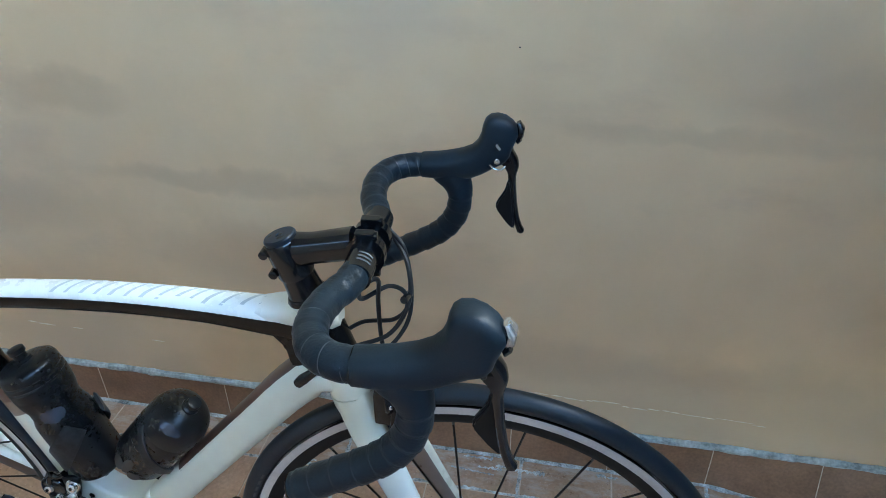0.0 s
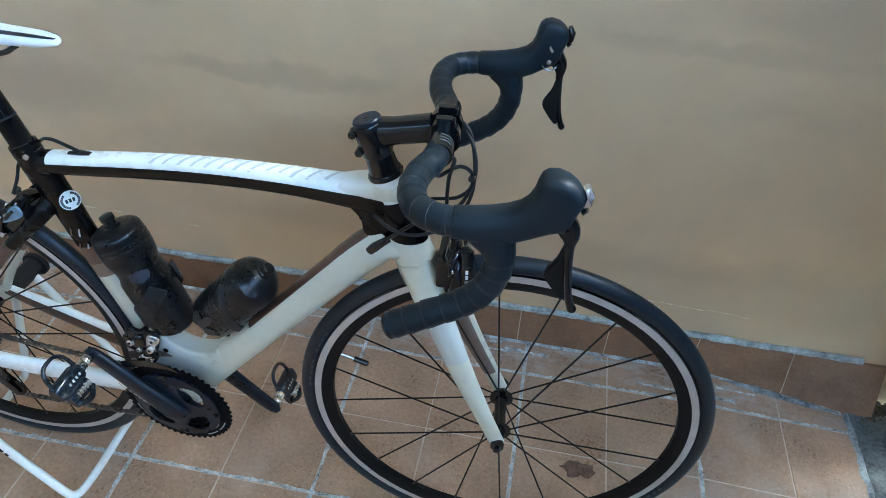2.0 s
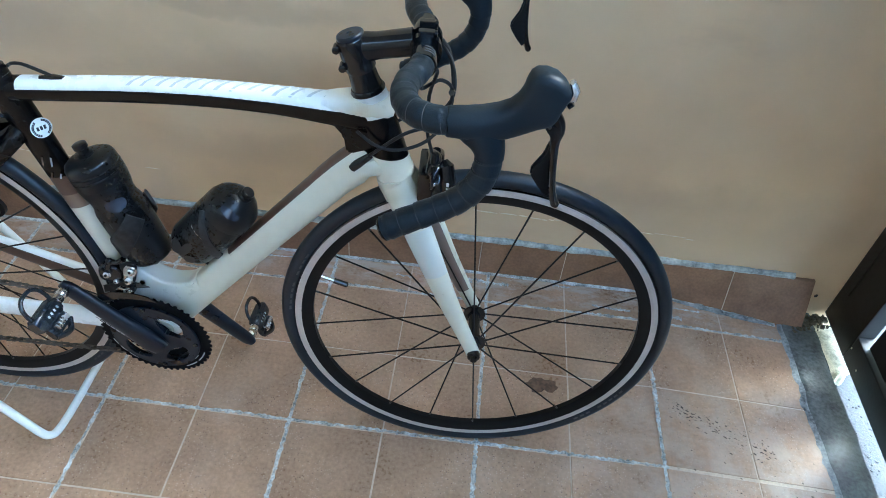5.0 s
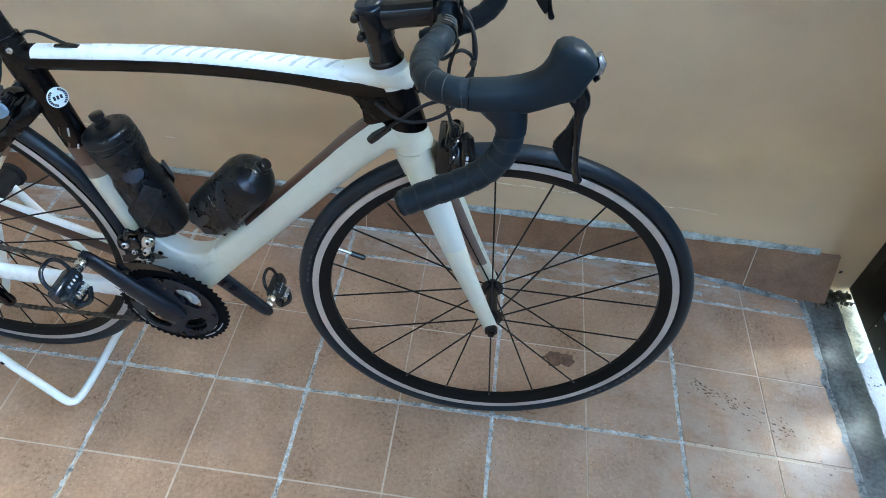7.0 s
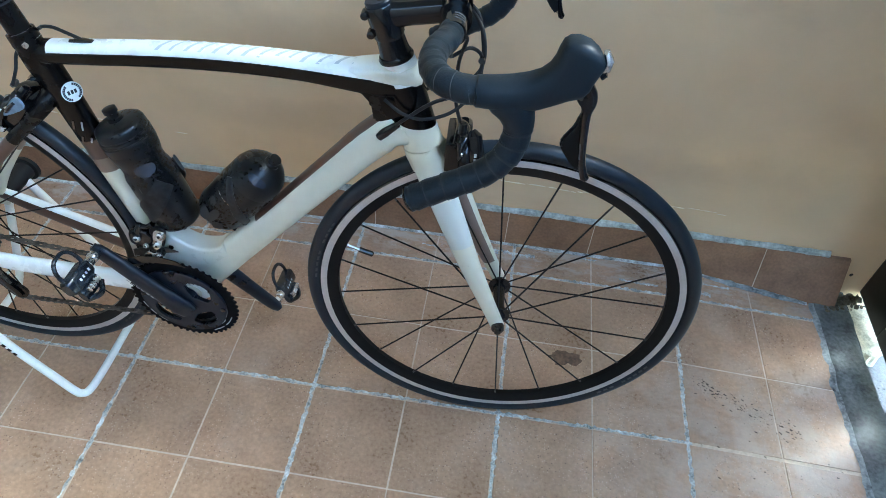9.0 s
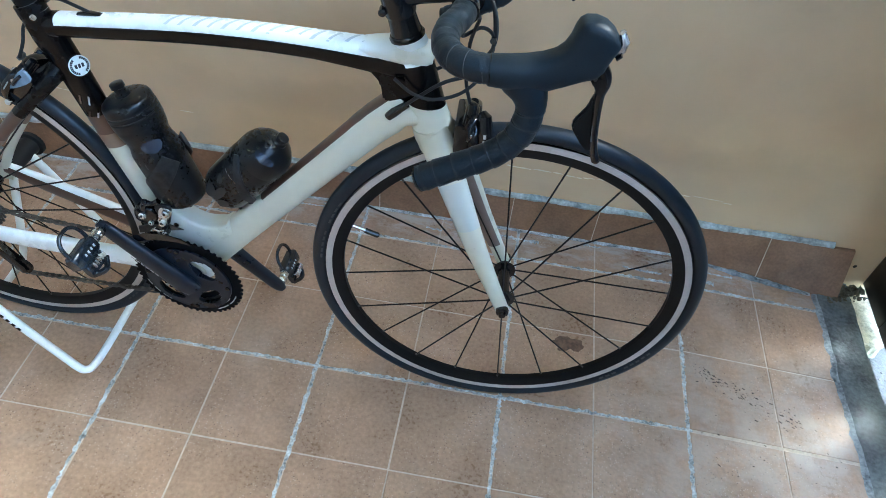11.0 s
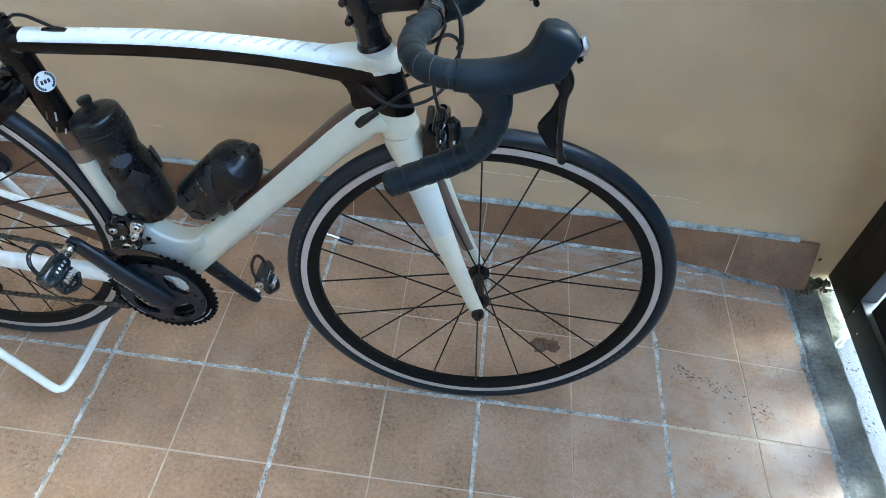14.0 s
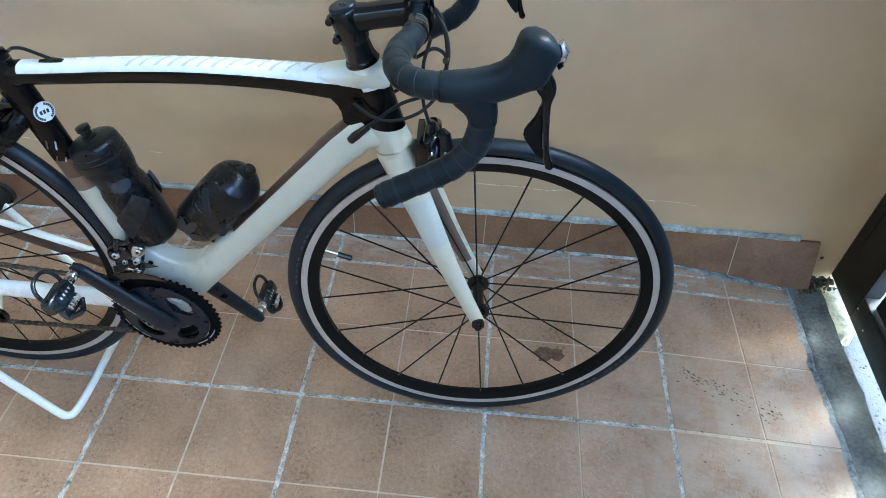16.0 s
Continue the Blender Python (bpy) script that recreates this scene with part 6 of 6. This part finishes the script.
    for q, r in (((-0.617, -0.045, 0.407), 0.0064), ((-0.573, -0.046, 0.422), 0.0070), ((-0.583, -0.046, 0.398), 0.0064), ((-0.605, -0.044, 0.392), 0.0045), ((-0.580, -0.053, 0.383), 0.0034)):
        part("link_bolt", turned([(0, r), (0.004, r), (0.006, r * 0.86), (0.0068, r * 0.6)], Vector(q), face, 16), STEEL, fd, "polished bolt")
        part("bolt_socket", turned([(0, r * 0.36), (0.0005, r * 0.36)], Vector(q) + face * 0.0069, face, 8), BLACK, fd, "dark hex socket")


def build_seat():
    sp = part("seatpost", tube([seat(0.70), seat(0.80), seat(0.868), seat(0.879)], [(0.0158, 0.0158), (0.0158, 0.0158), (0.0158, 0.0158), (0.013, 0.016)], seg=24, ref=(0, 1, 0)), BLACK, BIKE, "matt black seatpost")
    part("post_head", tube([seat(0.872) + Vector((-0.026, 0, 0.003)), seat(0.878) + Vector((0.0, 0, 0.004)), seat(0.882) + Vector((0.026, 0, 0.003))], [(0.018, 0.007), (0.021, 0.012), (0.018, 0.007)], seg=16, ref=(0, 1, 0)), ALLOYB, sp)
    for z, a, ln in ((0.842, -0.9, 0.010), (0.835, -0.3, 0.006), (0.800, -0.6, 0.008), (0.795, 0.1, 0.012)):
        bm = B()
        o2 = seat(z)
        bm.faces.new([bm.verts.new(o2 + SEAT_D * h + Vector((0.0161 * math.cos(a + w), 0.0161 * math.sin(a + w) if a < 0 else -0.0161 * math.sin(abs(a) + 0.6 + w), 0))) for h, w in ((0, 0), (0.0012, 0.12), (ln, 0.16), (ln * 0.8, 0.03))])
        part("scuff", fix(bm), TYRESIDE, sp, "pale scuff mark", smooth=False)
    part("post_ring", tube([seat(0.785), seat(0.788)], [(0.0164, 0.0164), (0.0162, 0.0162)], seg=24, ref=(0, 1, 0)), PADDLE, sp, "thin ring on the post")
    # saddle: nose to tail
    nose = -0.597
    zt = 0.9065
    stations = [(0.0, 0.004, 0.003, 0.003), (0.005, 0.0095, 0.0062, 0.002), (0.03, 0.0165, 0.0090, 0.002), (0.08, 0.0195, 0.0105, 0.002), (0.13, 0.024, 0.0115, 0.003), (0.18, 0.038, 0.013, 0.005), (0.22, 0.056, 0.014, 0.008), (0.255, 0.065, 0.014, 0.012), (0.272, 0.060, 0.011, 0.015), (0.278, 0.045, 0.006, 0.016)]
    path = [(nose - a, 0, zt + d) for a, b, c, d in stations]
    rad = [(b, c) for a, b, c, d in stations]
    sd = part("saddle", tube(spline(path, 4), rad, seg=28, ref=(0, 1, 0), power=2.2), SADDLEW, BIKE, "narrow white racing saddle with a dark blue stripe")
    for s in (-1, 1):
        bm = B()
        prev = None
        pth = spline(path, 4)
        for i in range(0, 33):
            f = i / (len(pth) - 1) * (len(rad) - 1)
            k = min(int(f), len(rad) - 2)
            g = f - k
            w = rad[k][0] * (1 - g) + rad[k + 1][0] * g
            h = rad[k][1] * (1 - g) + rad[k + 1][1] * g
            vs = []
            for a in ((radians(42), radians(66)) if s < 0 else (radians(6), radians(24))):
                c, q = math.cos(a), math.sin(a)
                c, q = abs(c) ** (2 / 2.2), abs(q) ** (2 / 2.2)
                vs.append(bm.verts.new(pth[i] + Vector((0, s * (c * w + 0.0007), q * h + 0.0007))))
            if prev:
                bm.faces.new((prev[0], prev[1], vs[1], vs[0]))
            prev = vs
        part("stripe", fix(bm), SADDLEB, sd, "dark blue stripe")
        part("saddle_rail", tube(spline([Vector((nose - 0.05, s * 0.012, zt - 0.004)), Vector((nose - 0.08, s * 0.018, zt - 0.016)), Vector((nose - 0.17, s * 0.022, zt - 0.014)), Vector((nose - 0.24, s * 0.024, zt + 0.010))], 5), 0.0035, seg=8), ALLOYB, sd, "black saddle rail")


def build_cage(d, start, side, wide):
    """A black bottle cage: two wrapped arms, a base shelf and a mounting plate on a tube."""
    d = Vector(d)
    n = Vector(side)
    o = Vector(start)
    cg = part("bottle_cage", tube([o + d * 0.02 + n * 0.004, o + d * 0.12 + n * 0.004], [(0.010, 0.003), (0.010, 0.003)], seg=10, ref=(0, 1, 0)), ALLOYB, BIKE, "black bottle cage")
    ctr = n * 0.042
    for s in (-1, 1):
        pts = [o + d * 0.03 + n * 0.004 + Vector((0, s * 0.010, 0))]
        for k in range(1, 8):
            a = k / 7 * 2.5
            pts.append(o + ctr + d * (0.03 + 0.085 * k / 7) - n * (0.0425 * math.cos(a)) + Vector((0, s * 0.0430 * math.sin(a), 0)))
        part("cage_arm", tube(spline(pts, 3), [(0.012 * wide, 0.0025), (0.021 * wide, 0.0025), (0.017 * wide, 0.0025)], seg=10, ref=d, power=3.0), CAGE, cg)
    part("cage_base", tube([o + d * 0.006 + n * 0.004, o + d * 0.006 + n * 0.044], [(0.016, 0.003), (0.013, 0.004)], seg=12, ref=(0, 1, 0), power=3.0), CAGE, cg)
    part("bolt_head", turned([(0, 0.006), (0.003, 0.006)], o + d * 0.035 + n * 0.006, n, 12), DARKSTEEL, cg)
    return cg


def build_bottle(name, base, d, profile, label, marks):
    o = BIKE_AT @ Vector(base)
    ax = (BIKE_AT.to_3x3() @ Vector(d)).normalized()
    bt = new(name)
    bt.matrix_world = Matrix.Translation(o) @ ax.to_track_quat("Z", "Y").to_matrix().to_4x4()
    tagged(bt, label, "bottle", group="bottles on the bicycle")
    prof = [[(a, b * 1.09) for a, b in pr] for pr in profile]
    body, cap, valve = prof
    part("bottle_body", turned(body, (0, 0, 0), (0, 0, 1), 40), PLASTIC, bt, "black squeeze bottle body")
    part("cap", turned(cap, (0, 0, 0), (0, 0, 1), 40), PLASTIC, bt, "ribbed black screw cap")
    part("spout", turned(valve, (0, 0, 0), (0, 0, 1), 20), PLASTIC, bt, "black push-pull spout")
    marks(bt)
    return bt


build_frame()
build_fork()
FW = build_wheel("front_wheel", HUB_F, 20, radians(-84.7), 0.034, True, "front wheel with black rim and silver brake track", 0.0)
build_valve(FW, HUB_F, radians(160))
build_wheel("rear_wheel", HUB_R, 24, radians(-84), 0.026, False, "rear wheel with black rim and silver brake track")
build_cockpit()
build_cables()
build_brake("front_brake", Vector((-0.097, -0.002, 0.661)), 1, "glossy black front rim brake", steered, 0.0, 1.2)
build_brake("rear_brake", Vector((-0.750, -0.002, 0.632)), -1, "glossy black rear rim brake", lambda b: b, 0.72, 1.15)
build_crankset()
build_drive()
build_seat()

# bottles in their cages
ST_O = seat(0.388) + Vector((0.016, 0, 0.006))
ST_N = Vector((SEAT_D.z, 0, -SEAT_D.x))
DT_D = Vector((0.66, 0, 0.75)).normalized()
DT_N = Vector((-DT_D.z, 0, DT_D.x))
DT_O = Vector((-0.346, 0, 0.505)) + DT_D * -0.135 + DT_N * 0.027
TALL_SHIFT = SEAT_D * -0.006
build_cage(SEAT_D, ST_O, ST_N, 0.9)
build_cage(DT_D, DT_O, DT_N, 0.4)
TALL = (
    [(0.0, 0.022), (0.002, 0.0275), (0.006, 0.0318), (0.013, 0.0344), (0.024, 0.0355), (0.05, 0.0358), (0.095, 0.0360), (0.112, 0.0355), (0.124, 0.0322), (0.136, 0.0322), (0.148, 0.0352), (0.158, 0.0360), (0.163, 0.0340)],
    [(0.160, 0.0335), (0.161, 0.0368), (0.174, 0.0370), (0.1755, 0.0356), (0.177, 0.0356), (0.1785, 0.0370), (0.183, 0.0368), (0.1845, 0.0354), (0.186, 0.0354), (0.1875, 0.0364), (0.1965, 0.0358), (0.2010, 0.0340), (0.2045, 0.0290), (0.2065, 0.0180), (0.2070, 0.012)],
    [(0.205, 0.0115), (0.211, 0.0110), (0.212, 0.0080), (0.219, 0.0080), (0.220, 0.0100), (0.2265, 0.0098), (0.228, 0.0065)],
)
SHORT = (
    [(0.0, 0.026), (0.002, 0.0310), (0.006, 0.0350), (0.014, 0.0374), (0.05, 0.0385), (0.085, 0.0390), (0.105, 0.0385), (0.112, 0.037)],
    [(0.110, 0.036), (0.111, 0.0388), (0.124, 0.0385), (0.138, 0.0350), (0.150, 0.0270), (0.157, 0.0180), (0.160, 0.012)],
    [(0.157, 0.0115), (0.163, 0.0105), (0.1645, 0.0075), (0.168, 0.0075), (0.169, 0.0088), (0.1735, 0.0084), (0.1745, 0.005)],
)


def patch(bt, name, prof, toward, span, material, label, oval=False):
    """A piece of a turned skin, centred on the side of the bottle that faces a direction."""
    t = bt.matrix_world.to_3x3().inverted() @ Vector(toward)
    mid_a = math.atan2(t.y, t.x)
    bm = B()
    rows = []
    n = 8 if oval else len(prof) - 1
    for i in range(n + 1):
        f = i / n
        g = f * (len(prof) - 1)
        k0 = min(int(g), len(prof) - 2)
        h = prof[k0][0] + (prof[k0 + 1][0] - prof[k0][0]) * (g - k0)
        r = prof[k0][1] + (prof[k0 + 1][1] - prof[k0][1]) * (g - k0)
        sp = span * (math.sqrt(max(0.02, 1 - (2 * f - 1) ** 2)) if oval else 1)
        rows.append([bm.verts.new((r * math.cos(mid_a + sp * (k / 8 - 0.5)), r * math.sin(mid_a + sp * (k / 8 - 0.5)), h)) for k in range(9)])
    for a, b in zip(rows, rows[1:]):
        for k in range(8):
            bm.faces.new((a[k], a[k + 1], b[k + 1], b[k]))
    part(name, fix(bm), material, bt, label)


def tall_marks(bt):
    # oval of blue-grey paints the sky's reflection on the waist
    patch(bt, "waist_sheen", [(0.1180, 0.0372), (0.1240, 0.0356), (0.1300, 0.0354), (0.1362, 0.0358), (0.1400, 0.0366)], (0.50, -0.80, 0.3), 0.95, SHEEN, "blue-grey sky sheen painted on the bottle waist", True)
    # thin pale arcs paint the highlights along the cap grooves
    for h in (0.1762, 0.1853):
        patch(bt, "ring_line", [(h, 0.0396), (h + 0.0007, 0.0396)], (0.25, -0.9, 0.35), 1.3, TYRESIDE, "pale highlight arc painted on a groove edge")
    for k in range(6):
        a = (0.55 - 0.22 * k, -0.85, 0.2)
        patch(bt, "print_bar", [(0.090 + 0.004 * (k % 2), 0.03945), (0.104 - 0.005 * (k % 3), 0.03945)], a, 0.05, TYRESIDE, "worn pale printed bar")


def short_marks(bt):
    for h0, h1, az, sp in ((0.006, 0.030, -0.55, 0.55), (0.012, 0.048, -0.10, 0.35), (0.008, 0.026, 0.35, 0.45), (0.040, 0.058, -0.75, 0.40)):
        patch(bt, "camouflage_patch", [(h0, 0.0415), (h1, 0.0424)], (az, -0.85, 0.25), sp, CAMO, "faded grey camouflage patch", True)
    # the bluish sheen of the shoulder, painted as a lighter oval
    patch(bt, "shoulder_sheen", [(0.1382, 0.0386), (0.1495, 0.0302)], (0.3, -0.9, 0.5), 1.0, SHEEN, "blue-grey sky sheen painted on the bottle shoulder", True)
    patch(bt, "ring_line", [(0.0720, 0.0426), (0.0732, 0.0427)], (0.0, -0.95, 0.2), 2.4, STEEL, "thin silver ring line")


build_bottle("water_bottle", ST_O + ST_N * 0.039 + SEAT_D * 0.020 + TALL_SHIFT, SEAT_D, TALL, "tall black plastic water bottle in the seat tube cage", tall_marks)
build_bottle("water_bottle", DT_O + DT_N * 0.043 + DT_D * 0.006, DT_D, SHORT, "short black plastic bottle in the down tube cage", short_marks)


def build_stand():
    st = new("bike_stand")
    tagged(st, "white tubular steel rear-wheel stand with rubber sleeves", "bike stand")
    r = 0.0080
    ax = BIKE_AT @ HUB_R
    yn, yf = -0.112, 0.160
    front = [Vector((ax.x + 0.006, yn, ax.z - 0.018)), Vector((-0.932, yn, 0.1725)), Vector((-0.872, yn, 0.0630)), Vector((-0.852, yn, 0.0275)), Vector((-0.8425, yn + 0.003, 0.0150)), Vector((-0.834, yn + 0.018, 0.0095)), Vector((-0.830, -0.04, 0.009)), Vector((-0.830, 0.06, 0.009)), Vector((-0.828, yf - 0.02, 0.009)), Vector((-0.834, yf - 0.002, 0.014)), Vector((-0.850, yf, 0.048)), Vector((-0.915, yf + 0.002, 0.180)), Vector((ax.x + 0.012, yf + 0.004, ax.z - 0.010))]
    part("front_leg", tube(spline(front, 5), r, seg=14), STANDW, st, "white bent tube, front leg")
    rear = [Vector((ax.x - 0.004, yn + 0.012, ax.z)), Vector((-1.090, yn + 0.006, 0.095)), Vector((-1.118, yn + 0.006, 0.022)), Vector((-1.125, yn + 0.016, 0.009)), Vector((-1.124, -0.03, 0.009)), Vector((-1.122, 0.06, 0.009)), Vector((-1.124, 0.120, 0.009)), Vector((-1.120, 0.135, 0.020)), Vector((-1.094, 0.138, 0.090)), Vector((ax.x - 0.004, 0.130, ax.z))]
    part("rear_leg", tube(spline(rear, 5), r, seg=14), STANDW, st, "white bent tube, rear leg")
    axis = (BIKE_AT.to_3x3() @ Vector((0, 1, 0))).normalized()
    for sgn, l0, l1 in ((1, 0.080, 0.160), (-1, 0.076, 0.150)):
        part("rubber_sleeve", turned([(0, 0.013), (0.002, 0.0185), (l1 - l0 - 0.012, 0.0190), (l1 - l0 - 0.010, 0.0255), (l1 - l0 - 0.002, 0.0260), (l1 - l0, 0.022)], ax + axis * (sgn * l0), axis * sgn, 26), GRIP, st, "black rubber sleeve with a flange")
    # dark printed bars on the near leg
    leg = spline(front, 12)
    for k in range(6):
        x = -0.953 + 0.0060 * k
        i = max(n for n in range(20) if leg[n].x <= x)
        d = (leg[i + 1] - leg[i]).normalized()
        q = leg[i] + d * ((x - leg[i].x) / d.x)
        bm = B()
        loft(bm, [q, q + d * 0.0085], 0.0087, seg=24, ref=(0, -1, 0), caps=False)
        bmesh.ops.delete(bm, geom=[f for f in bm.faces if (f.calc_center_median() - q - d * 0.00425).normalized().dot(Vector((-0.30, -0.95, -0.05)).normalized()) < 0.72], context="FACES")
        part("print_bar", bm, BLACK, st, "dark printed bar", smooth=False)
    return st


build_stand()
build_tiles(FLOOR)
